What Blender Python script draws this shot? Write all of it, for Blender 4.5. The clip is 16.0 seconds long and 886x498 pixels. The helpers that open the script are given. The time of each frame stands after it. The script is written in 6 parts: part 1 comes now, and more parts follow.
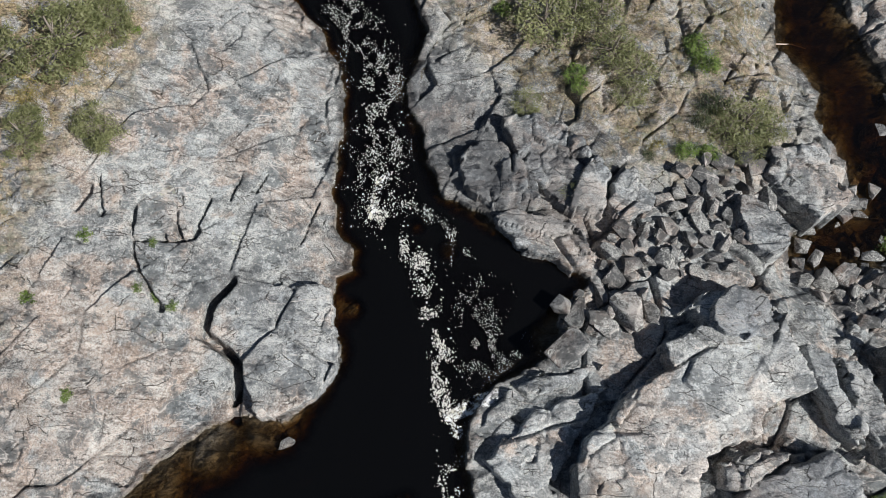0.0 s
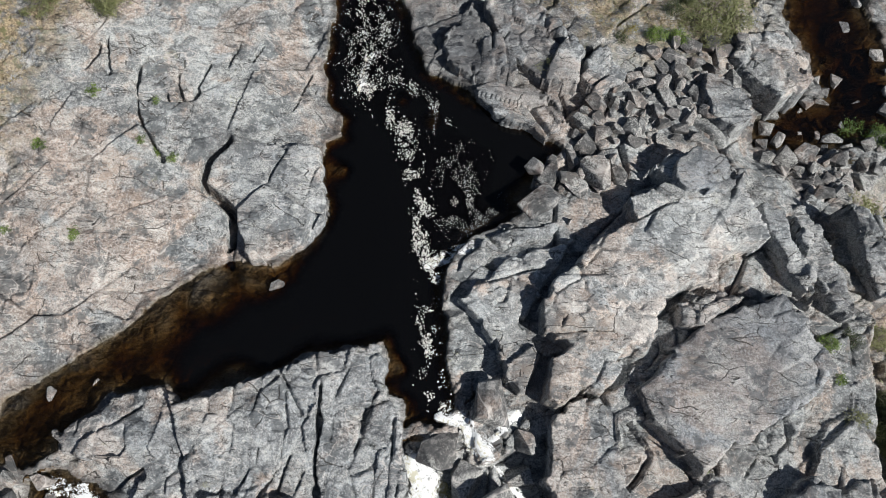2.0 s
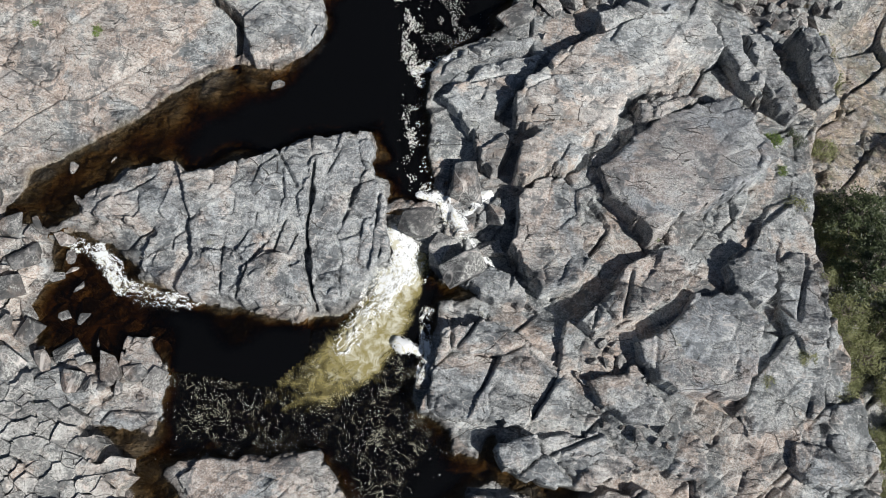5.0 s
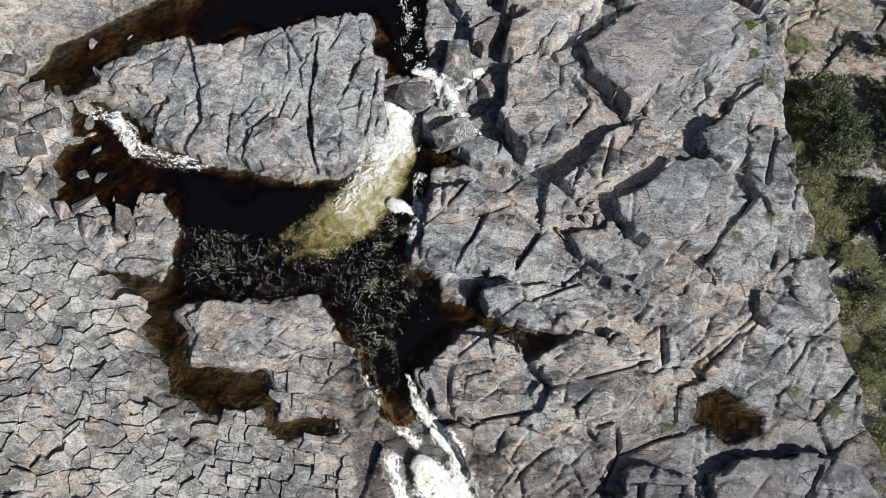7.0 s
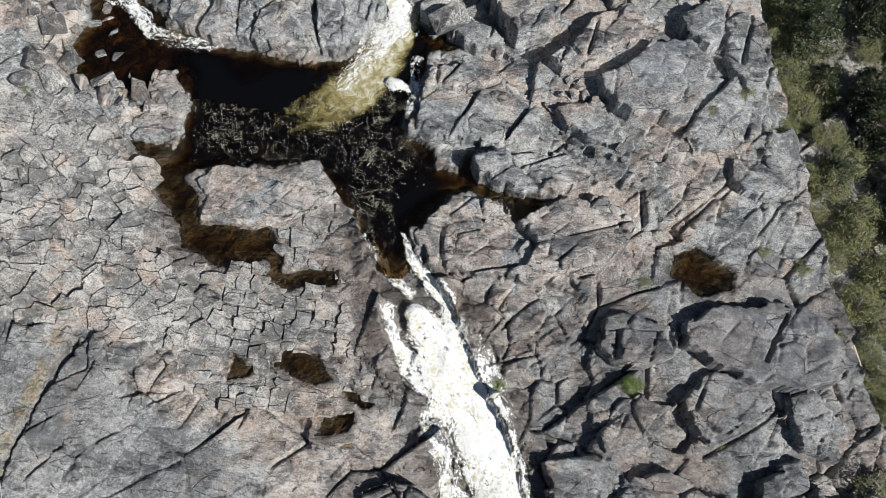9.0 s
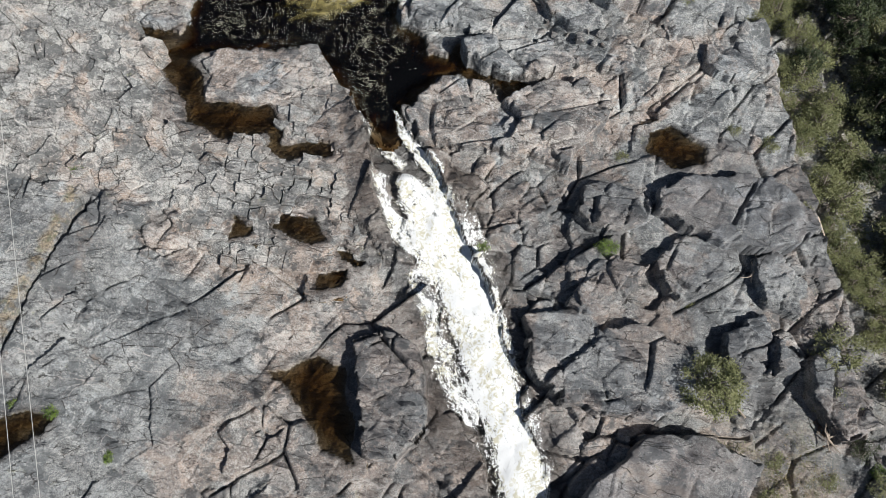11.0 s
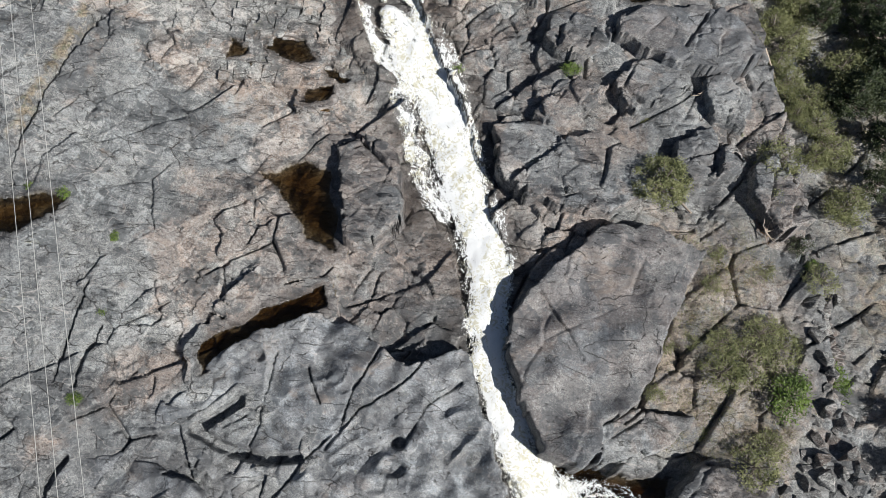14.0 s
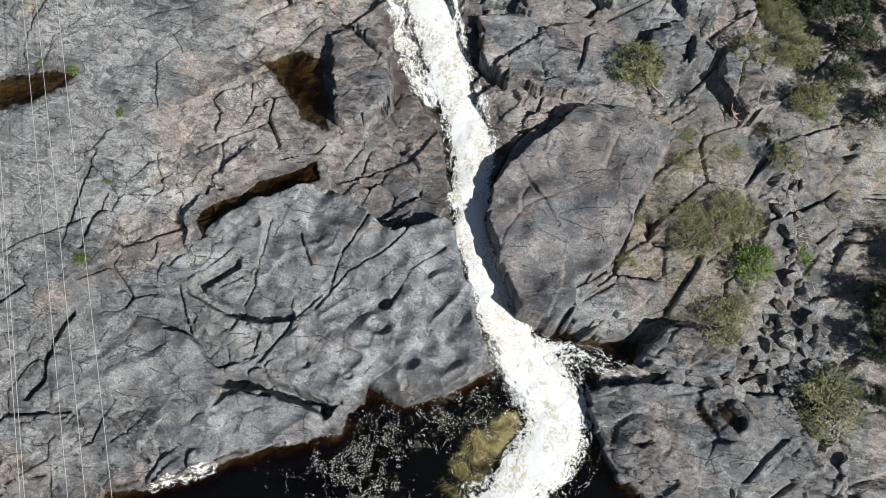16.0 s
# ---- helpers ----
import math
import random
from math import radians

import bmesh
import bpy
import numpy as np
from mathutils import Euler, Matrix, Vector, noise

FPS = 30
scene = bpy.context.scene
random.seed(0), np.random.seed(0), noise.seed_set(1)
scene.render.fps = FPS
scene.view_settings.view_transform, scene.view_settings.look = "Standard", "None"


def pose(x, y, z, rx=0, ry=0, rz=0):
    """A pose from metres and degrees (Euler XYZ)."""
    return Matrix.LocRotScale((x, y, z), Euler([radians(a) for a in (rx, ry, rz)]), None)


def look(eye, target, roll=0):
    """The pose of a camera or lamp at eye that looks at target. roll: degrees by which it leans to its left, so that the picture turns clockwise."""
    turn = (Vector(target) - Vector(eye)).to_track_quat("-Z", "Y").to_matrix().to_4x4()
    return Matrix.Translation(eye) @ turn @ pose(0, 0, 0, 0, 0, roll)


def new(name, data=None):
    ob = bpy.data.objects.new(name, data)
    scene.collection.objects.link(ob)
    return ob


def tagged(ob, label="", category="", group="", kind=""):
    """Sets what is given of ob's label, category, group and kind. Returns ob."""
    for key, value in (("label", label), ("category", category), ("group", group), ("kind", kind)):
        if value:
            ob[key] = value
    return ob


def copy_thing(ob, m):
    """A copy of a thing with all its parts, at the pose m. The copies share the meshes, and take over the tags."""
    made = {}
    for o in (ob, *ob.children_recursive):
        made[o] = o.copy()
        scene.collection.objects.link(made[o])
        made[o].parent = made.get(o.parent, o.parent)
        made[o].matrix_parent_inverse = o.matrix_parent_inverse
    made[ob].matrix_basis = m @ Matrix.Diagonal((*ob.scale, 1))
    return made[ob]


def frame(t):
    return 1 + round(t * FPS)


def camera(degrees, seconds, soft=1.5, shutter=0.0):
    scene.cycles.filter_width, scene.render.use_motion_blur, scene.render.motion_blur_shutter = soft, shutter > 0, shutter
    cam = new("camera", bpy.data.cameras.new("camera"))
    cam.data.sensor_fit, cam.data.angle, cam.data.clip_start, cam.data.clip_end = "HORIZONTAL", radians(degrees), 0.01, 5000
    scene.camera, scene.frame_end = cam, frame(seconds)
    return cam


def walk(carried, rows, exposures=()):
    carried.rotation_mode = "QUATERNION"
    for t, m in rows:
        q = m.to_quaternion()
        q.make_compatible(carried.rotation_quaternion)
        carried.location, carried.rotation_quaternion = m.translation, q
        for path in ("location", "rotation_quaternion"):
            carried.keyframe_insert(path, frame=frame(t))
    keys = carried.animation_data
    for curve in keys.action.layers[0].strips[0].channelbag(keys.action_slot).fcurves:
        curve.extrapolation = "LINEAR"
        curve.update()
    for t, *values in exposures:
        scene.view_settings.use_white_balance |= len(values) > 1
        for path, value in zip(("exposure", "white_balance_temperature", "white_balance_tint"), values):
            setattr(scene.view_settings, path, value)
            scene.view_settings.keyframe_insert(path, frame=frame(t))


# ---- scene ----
cam = camera(62.0, 16.0, soft=0.85)
# seconds, eye x, y, z, tilt from straight down, heading
PATH = [
    (0, 0.00, 0.00, 39.97, 20.03, 0.00),
    (0.5, 0.41, -2.15, 39.97, 20.06, 0.26),
    (1, 0.80, -4.31, 39.97, 20.07, 0.51),
    (1.5, 1.14, -6.45, 39.96, 20.11, 0.75),
    (2, 1.42, -8.59, 39.97, 20.10, 0.99),
    (2.5, 1.73, -10.73, 39.98, 20.08, 1.26),
    (3, 2.05, -12.87, 39.99, 20.05, 1.59),
    (3.5, 2.36, -15.02, 40.00, 20.06, 1.85),
    (4, 2.68, -17.16, 40.01, 20.08, 2.08),
    (6.5, 4.21, -27.84, 40.09, 20.08, 3.31),
    (7, 4.49, -29.95, 40.10, 20.09, 3.48),
    (7.5, 4.75, -32.05, 40.10, 20.08, 3.63),
    (8, 5.02, -34.15, 40.10, 20.08, 3.78),
    (8.5, 5.31, -36.23, 40.08, 20.09, 3.96),
    (9, 5.60, -38.31, 40.06, 20.08, 4.15),
    (11.5, 7.53, -48.59, 39.97, 20.10, 4.91),
    (12, 7.97, -50.69, 39.96, 19.98, 5.06),
    (12.5, 8.43, -52.71, 39.96, 20.12, 5.21),
    (13, 8.95, -54.75, 39.97, 20.02, 5.36),
    (13.5, 9.45, -56.72, 39.98, 20.11, 5.52),
    (14, 9.97, -58.74, 39.99, 20.01, 5.65),
    (14.5, 10.43, -60.73, 39.99, 20.12, 5.76),
    (15, 10.92, -62.77, 39.97, 19.99, 5.91),
    (15.5, 11.39, -64.76, 39.93, 20.09, 6.03),
    (16, 11.89, -66.85, 39.90, 20.02, 6.18),
]
walk(cam, [(t, pose(x, y, z, tilt, 0, heading)) for t, x, y, z, tilt, heading in PATH])

# ---- daylight ----
SUN_EL, SUN_AZ = 41.0, 122.0  # degrees above the horizon; clockwise from +y
to_sun = Vector((math.sin(radians(SUN_AZ)) * math.cos(radians(SUN_EL)), math.cos(radians(SUN_AZ)) * math.cos(radians(SUN_EL)), math.sin(radians(SUN_EL))))
world = bpy.data.worlds.new("daylight")
scene.world = world
world.use_nodes = True
sky = world.node_tree.nodes.new("ShaderNodeTexSky")
sky.sky_type, sky.sun_disc = "NISHITA", False
sky.sun_elevation, sky.sun_rotation = radians(SUN_EL), radians(SUN_AZ)
world.node_tree.links.new(sky.outputs[0], world.node_tree.nodes["Background"].inputs[0])
world.node_tree.nodes["Background"].inputs[1].default_value = 0.042
sun = new("sun", bpy.data.lights.new("sun", "SUN"))
sun.data.energy, sun.data.angle, sun.data.color = 5.5, radians(0.53), (1.0, 0.975, 0.93)
sun.matrix_world = look(to_sun * 200, (0, 0, 0))

# ---- materials ----
class Tree:
    """Short hand for a node material."""

    def __init__(self, name):
        self.mat = bpy.data.materials.new(name)
        self.mat.use_nodes = True
        self.t = self.mat.node_tree
        self.t.nodes.clear()
        self.out = self.t.nodes.new("ShaderNodeOutputMaterial")

    def put(self, socket, value):
        if isinstance(value, bpy.types.NodeSocket):
            self.t.links.new(value, socket)
        elif isinstance(value, (tuple, list)) and len(value) == 3 and socket.type == "RGBA":
            socket.default_value = (*value, 1)
        else:
            socket.default_value = value

    def node(self, kind, **values):
        n = self.t.nodes.new(kind)
        for key, value in values.items():
            self.put(n.inputs[key.replace("_", " ")], value)
        return n

    def pos(self, scale=(1, 1, 1), turn=0.0):
        g = self.t.nodes.new("ShaderNodeNewGeometry")
        m = self.node("ShaderNodeMapping", Vector=g.outputs["Position"], Scale=scale, Rotation=(0, 0, turn))
        return m.outputs[0]

    def local(self, scale=(1, 1, 1)):
        c = self.t.nodes.new("ShaderNodeTexCoord")
        i = self.t.nodes.new("ShaderNodeObjectInfo")
        shift = self.node("ShaderNodeVectorMath", Vector=c.outputs["Object"])
        shift.operation = "ADD"
        spread = self.math("MULTIPLY", i.outputs["Random"], 37.0)
        self.t.links.new(spread, shift.inputs[1])
        return self.node("ShaderNodeMapping", Vector=shift.outputs[0], Scale=scale).outputs[0]

    def noise(self, vec, scale, detail=6.0, rough=0.55, distort=0.0):
        return self.node("ShaderNodeTexNoise", Vector=vec, Scale=scale, Detail=detail, Roughness=rough, Distortion=distort).outputs["Fac"]

    def ramp(self, fac, lo, hi, a=0.0, b=1.0):
        n = self.node("ShaderNodeMapRange", Value=fac)
        for i, v in enumerate((lo, hi, a, b)):
            n.inputs[1 + i].default_value = v
        n.interpolation_type = "SMOOTHSTEP"
        return n.outputs[0]

    def mix(self, fac, a, b, blend="MIX"):
        n = self.t.nodes.new("ShaderNodeMix")
        n.data_type, n.blend_type = "RGBA", blend
        self.put(n.inputs[0], fac)
        self.put(n.inputs[6], a)
        self.put(n.inputs[7], b)
        return n.outputs[2]

    def math(self, op, a, b=0.5):
        n = self.t.nodes.new("ShaderNodeMath")
        n.operation = op
        self.put(n.inputs[0], a)
        self.put(n.inputs[1], b)
        return n.outputs[0]

    def attr(self, name):
        n = self.t.nodes.new("ShaderNodeAttribute")
        n.attribute_name = name
        return n.outputs["Fac"]

    def bump(self, height, strength, distance, normal=None):
        n = self.node("ShaderNodeBump", Height=height, Strength=strength, Distance=distance)
        if normal is not None:
            self.t.links.new(normal, n.inputs["Normal"])
        return n.outputs[0]

    def surface(self, color, rough, normal=None, metal=0.0, spec=0.5):
        p = self.node("ShaderNodeBsdfPrincipled", Base_Color=color, Roughness=rough, Metallic=metal)
        p.inputs["Specular IOR Level"].default_value = spec
        if normal is not None:
            self.t.links.new(normal, p.inputs["Normal"])
        self.t.links.new(p.outputs[0], self.out.inputs[0])
        return self.mat


def bent(t, vec, p, size, amount):
    """A place pushed about by noise, so that straight patterns run a little crooked."""
    wob = t.node("ShaderNodeTexNoise", Vector=p, Scale=size, Detail=5.0)
    sc = t.node("ShaderNodeVectorMath", Vector=wob.outputs["Color"])
    sc.operation = "SCALE"
    sc.inputs["Scale"].default_value = amount
    out = t.node("ShaderNodeVectorMath", Vector=vec)
    out.operation = "ADD"
    t.t.links.new(sc.outputs[0], out.inputs[1])
    return out.outputs[0]


def rock_material(name, dark, light, tint, turn=0.6, loose=False, facets=1.0, varied=False, matt=0.82):
    """Weathered gneiss: cool and warm greys in patches, each block with its own shade, pale lichen scrawls, thin dark cracks; wet near water, earth in hollows."""
    t = Tree(name)
    p = t.local() if loose else t.pos()
    stretched = t.local((0.6, 1.5, 1)) if loose else t.pos((0.6, 1.5, 1.0), turn)
    mid = t.noise(p, 1.1, 8, 0.66, 0.5)
    streak = t.noise(stretched, 1.3, 9, 0.7, 0.5)
    grain = t.noise(p, 9.0, 6, 0.7)
    fine = t.noise(p, 24.0, 4, 0.7)
    warm = t.noise(p, 0.2, 9, 0.66, 0.5)
    def hue(c, k, shift):
        return tuple(min(1, v * k * w) for v, w in zip(c, shift))
    bluish, reddish = (0.91, 1.0, 1.06), (1.15, 0.975, 0.87)
    cool = t.mix(t.ramp(mid, 0.36, 0.64), hue(dark, 0.9, bluish), hue(light, 1.02, bluish))
    pink = t.mix(t.ramp(mid, 0.36, 0.64), hue(tint, 0.62, reddish), hue(tint, 1.22, reddish))
    if not loose:
        warm = t.math("ADD", warm, t.math("MULTIPLY", t.attr("warm"), 0.22))
    base = t.mix(t.ramp(warm, 0.49, 0.57), cool, pink)
    # each block weathers to a shade of its own
    if loose or varied:
        own = t.t.nodes.new("ShaderNodeObjectInfo").outputs["Random"]
    else:
        own = t.attr("own")
    base = t.mix(t.ramp(own, 0.5, 1.0, 0.0, 0.5), base, tuple(min(1, c * 1.3 + 0.02) for c in light))
    base = t.mix(t.ramp(own, 0.0, 0.5, 0.55, 0.0), base, tuple(c * 0.75 for c in dark))
    base = t.mix(t.ramp(streak, 0.54, 0.7, 0.0, 0.5), base, tuple(min(1, c * 1.4 + 0.03) for c in light))
    base = t.mix(t.ramp(streak, 0.3, 0.45, 0.5, 0.0), base, tuple(c * 0.6 for c in dark))
    # foliation: short strokes that run another way on each block
    spin = t.node("ShaderNodeVectorRotate", Vector=p, Angle=t.math("MULTIPLY", own, 5.0))
    spin.rotation_type = "Z_AXIS"
    strokes = t.noise(t.node("ShaderNodeMapping", Vector=spin.outputs[0], Scale=(1.1, 5.5, 2.0)).outputs[0], 1.5, 7, 0.68, 0.25)
    base = t.mix(t.ramp(strokes, 0.54, 0.64, 0.0, 0.45), base, tuple(min(1, c * 1.5 + 0.04) for c in light))
    base = t.mix(t.ramp(strokes, 0.37, 0.46, 0.65, 0.0), base, tuple(c * 0.5 for c in dark))
    base = t.mix(t.ramp(grain, 0.52, 0.62, 0.0, 0.55), base, tuple(min(1, c * 1.5 + 0.04) for c in light))
    base = t.mix(t.ramp(grain, 0.38, 0.48, 0.65, 0.0), base, tuple(c * 0.5 for c in dark))
    base = t.mix(t.ramp(fine, 0.52, 0.64, 0.0, 0.35), base, tuple(min(1, c * 1.6 + 0.05) for c in light))
    base = t.mix(t.ramp(fine, 0.36, 0.48, 0.4, 0.0), base, tuple(c * 0.45 for c in dark))
    # brown-black film of lichen in ragged patches, with clean edges
    film = t.math("MULTIPLY", t.ramp(t.noise(p, 0.55, 9, 0.72, 0.3), 0.515, 0.55), t.ramp(t.noise(p, 3.0, 6, 0.7), 0.35, 0.5, 0.5, 1.0))
    base = t.mix(t.math("MULTIPLY", film, 0.78), base, tuple(c * 0.66 for c in hue(dark, 1.0, bluish)))
    # pale scrawls of crustose lichen, thick in some places and absent in others
    curls = None
    for size, width in ((1.3, 0.014), (2.8, 0.024), (5.0, 0.034)):
        c = t.math("ABSOLUTE", t.math("SUBTRACT", t.noise(stretched if size < 2 else p, size, 4, 0.62, 1.5), 0.5))
        c = t.ramp(c, 0.0, width, 1.0, 0.0)
        curls = c if curls is None else t.math("MAXIMUM", curls, c)
    where = t.ramp(t.noise(p, 0.42, 7, 0.66, 0.4), 0.48, 0.55)
    base = t.mix(t.math("MULTIPLY", t.math("MULTIPLY", curls, where), t.ramp(fine, 0.36, 0.56, 0.3, 0.85)), base, (0.6, 0.605, 0.58))
    spots = t.math("MULTIPLY", t.ramp(t.noise(p, 5.5, 4, 0.6), 0.61, 0.67), t.ramp(mid, 0.42, 0.6))
    base = t.mix(t.math("MULTIPLY", spots, 0.6), base, (0.54, 0.55, 0.51))
    if not loose:
        rusty = t.math("MULTIPLY", t.ramp(t.noise(p, 0.24, 9, 0.7, 0.6), 0.57, 0.66), t.ramp(streak, 0.4, 0.62, 0.1, 0.6))
        base = t.mix(rusty, base, (0.36, 0.275, 0.215))
        # yellow-green lichen in small stains
        yellow = t.math("MULTIPLY", t.ramp(t.noise(p, 0.8, 6, 0.7), 0.64, 0.71), t.ramp(grain, 0.4, 0.6))
        base = t.mix(t.math("MULTIPLY", yellow, 0.45), base, (0.33, 0.33, 0.16))
    vein = t.math("ABSOLUTE", t.math("SUBTRACT", t.noise(stretched, 0.4, 3, 0.45, 0.6), 0.5))
    base = t.mix(t.ramp(vein, 0.0, 0.006, 0.6, 0.0), base, (0.6, 0.56, 0.53))
    # thin cracks that run nearly straight from joint to joint, at three sizes
    seams = None
    if not loose:
        for scale, width, lo, hi in ((0.42, 0.010, 0.5, 0.56), (1.05, 0.018, 0.56, 0.61), (2.7, 0.036, 0.58, 0.64)):
            vor = t.node("ShaderNodeTexVoronoi", Vector=bent(t, stretched, p, 1.1 * scale + 1.0, 0.22 / scale ** 0.6), Scale=scale)
            vor.feature = "DISTANCE_TO_EDGE"
            line = t.ramp(vor.outputs["Distance"], 0.3 * width, width, 1.0, 0.0)
            line = t.math("MULTIPLY", line, t.ramp(t.noise(p, 0.5 * scale + 0.3, 4, 0.65), lo, hi))
            seams = line if seams is None else t.math("MAXIMUM", seams, line)
        base = t.mix(t.math("MULTIPLY", seams, 0.75), base, (0.05, 0.042, 0.035))
    tone = t.attr("tone")
    base = t.mix(t.math("MULTIPLY", tone, t.ramp(t.noise(p, 0.9, 8, 0.7, 0.4), 0.36, 0.58, 0.35, 0.85)), base, (0.085, 0.086, 0.092))
    soil = t.math("MULTIPLY", t.attr("soil"), t.ramp(mid, 0.4, 0.56))
    earth = t.mix(t.ramp(grain, 0.35, 0.65), (0.12, 0.09, 0.058), (0.42, 0.335, 0.215))
    earth = t.mix(t.ramp(t.noise(p, 2.4, 5, 0.6), 0.5, 0.62, 0, 0.8), earth, (0.12, 0.125, 0.055))
    base = t.mix(soil, base, earth)
    wet = t.attr("wet")
    base = t.mix(wet, base, t.mix(0.6, base, (0.05, 0.04, 0.034)))
    base = t.mix(t.attr("sunk"), base, t.mix(0.65, base, (0.13, 0.096, 0.045)))
    rough = t.ramp(wet, 0.0, 1.0, matt, 0.3)
    # flat facets, each with a lean of its own, at three sizes
    n = None
    for scale, deep in ((0.7, 0.6), (1.9, 0.52), (4.6, 0.36)):
        at = bent(t, stretched, p, 2.0 * scale, 0.12 / scale)
        vor = t.node("ShaderNodeTexVoronoi", Vector=at, Scale=scale)
        off = t.node("ShaderNodeVectorMath", Vector=at)
        off.operation = "SUBTRACT"
        t.t.links.new(vor.outputs["Position"], off.inputs[1])
        lean = t.node("ShaderNodeVectorMath", Vector=vor.outputs["Color"])
        lean.operation = "SUBTRACT"
        lean.inputs[1].default_value = (0.5, 0.5, 0.5)
        dot = t.node("ShaderNodeVectorMath", Vector=off.outputs[0])
        dot.operation = "DOT_PRODUCT"
        t.t.links.new(lean.outputs[0], dot.inputs[1])
        n = t.bump(dot.outputs["Value"], 0.9, deep * facets * (0.5 if loose else 1.0), n)
    n = t.bump(t.noise(p, 3.2, 9, 0.62, 0.4), 0.45, 0.05, n)
    n = t.bump(strokes, 0.5, 0.05, n)
    if seams is not None:
        n = t.bump(seams, 1.0, -0.1, n)
    n = t.bump(grain, 0.35, 0.03, n)
    return t.surface(base, rough, n, spec=0.4)


def water_material():
    """Peat-stained water: what lies below is dimmed by the depth of the water above it, red least."""
    t = Tree("peat_water")
    depth = t.attr("depth")
    p = t.pos()
    comb = t.t.nodes.new("ShaderNodeCombineColor")
    for i, k in enumerate((1.0, 1.75, 3.1)):
        t.put(comb.inputs[i], t.math("POWER", 2.71828, t.math("MULTIPLY", depth, -k)))
    clear = t.node("ShaderNodeBsdfTransparent", Color=comb.outputs[0])
    ripple = t.bump(t.noise(p, 2.2, 5, 0.6, 0.6), 0.25, 0.05)
    murk = t.node("ShaderNodeBsdfDiffuse", Color=(0.003, 0.003, 0.0032))
    body = t.node("ShaderNodeMixShader", Fac=t.ramp(depth, 0.1, 1.6, 0.0, 0.9))
    t.t.links.new(clear.outputs[0], body.inputs[1])
    t.t.links.new(murk.outputs[0], body.inputs[2])
    gloss = t.node("ShaderNodeBsdfGlossy", Color=(1, 1, 1), Roughness=0.06, Normal=ripple)
    fres = t.node("ShaderNodeFresnel", IOR=1.33, Normal=ripple)
    mix = t.node("ShaderNodeMixShader", Fac=fres.outputs[0])
    t.t.links.new(body.outputs[0], mix.inputs[1])
    t.t.links.new(gloss.outputs[0], mix.inputs[2])
    t.t.links.new(mix.outputs[0], t.out.inputs[0])
    return t.mat


def drawn(t, along, across):
    """Places on running water, in metres down the stream and across it."""
    c = t.t.nodes.new("ShaderNodeCombineXYZ")
    t.put(c.inputs[0], t.math("MULTIPLY", t.attr("down"), along))
    t.put(c.inputs[1], t.math("MULTIPLY", t.attr("side"), across))
    return c.outputs[0]


def over_clear(t, cover, color, normal=None, rough=0.6):
    """Foam that lets the water below it show where there is none."""
    foam = t.node("ShaderNodeBsdfPrincipled", Base_Color=color, Roughness=rough)
    if normal is not None:
        t.t.links.new(normal, foam.inputs["Normal"])
    clear = t.node("ShaderNodeBsdfTransparent", Color=(1.0, 1.0, 1.0))
    mix = t.node("ShaderNodeMixShader", Fac=cover)
    t.t.links.new(clear.outputs[0], mix.inputs[1])
    t.t.links.new(foam.outputs[0], mix.inputs[2])
    t.t.links.new(mix.outputs[0], t.out.inputs[0])
    return t.mat


def foam_material(name, white=(0.8, 0.82, 0.83), brown=(0.52, 0.49, 0.34)):
    """White water: streaks drawn out along the flow, breaking into threads and drops towards the edges of the stream."""
    t = Tree(name)
    p, flow = t.pos(), drawn(t, 0.55, 1.5)
    edge = t.attr("thin")
    long = t.noise(flow, 1.3, 7, 0.68, 0.8)
    rough = t.noise(p, 2.4, 7, 0.7, 1.0)
    drops = t.noise(p, 9.0, 5, 0.7, 0.6)
    spray = t.noise(p, 26.0, 3, 0.7)
    thread = t.math("ABSOLUTE", t.math("SUBTRACT", t.noise(flow, 2.2, 5, 0.6, 1.2), 0.5))
    thread = t.ramp(thread, 0.0, 0.07, 0.3, 0.0)
    lace = t.math("ADD", t.math("ADD", t.math("MULTIPLY", long, 1.3), rough), t.math("ADD", t.math("MULTIPLY", drops, 0.9), t.math("MULTIPLY", spray, 0.7)))
    keep = t.math("ADD", t.math("SUBTRACT", t.math("MULTIPLY", t.math("SUBTRACT", lace, 1.55), 1.8), edge), thread)
    cells = t.math("ABSOLUTE", t.math("SUBTRACT", t.noise(bent(t, p, p, 1.2, 0.5), 2.6, 5, 0.62, 1.0), 0.5))
    dull = t.math("MULTIPLY", t.ramp(cells, 0.03, 0.1), t.ramp(t.noise(flow, 0.5, 4, 0.6), 0.42, 0.54))
    col = t.mix(t.math("MULTIPLY", dull, 0.8), white, brown)
    col = t.mix(t.ramp(drops, 0.56, 0.7, 0.0, 0.3), col, (0.55, 0.54, 0.46))
    nrm = t.bump(drops, 0.5, 0.03, t.bump(rough, 0.4, 0.05, t.bump(long, 0.5, 0.08)))
    return over_clear(t, t.ramp(keep, 0.0, 0.3), col, nrm)


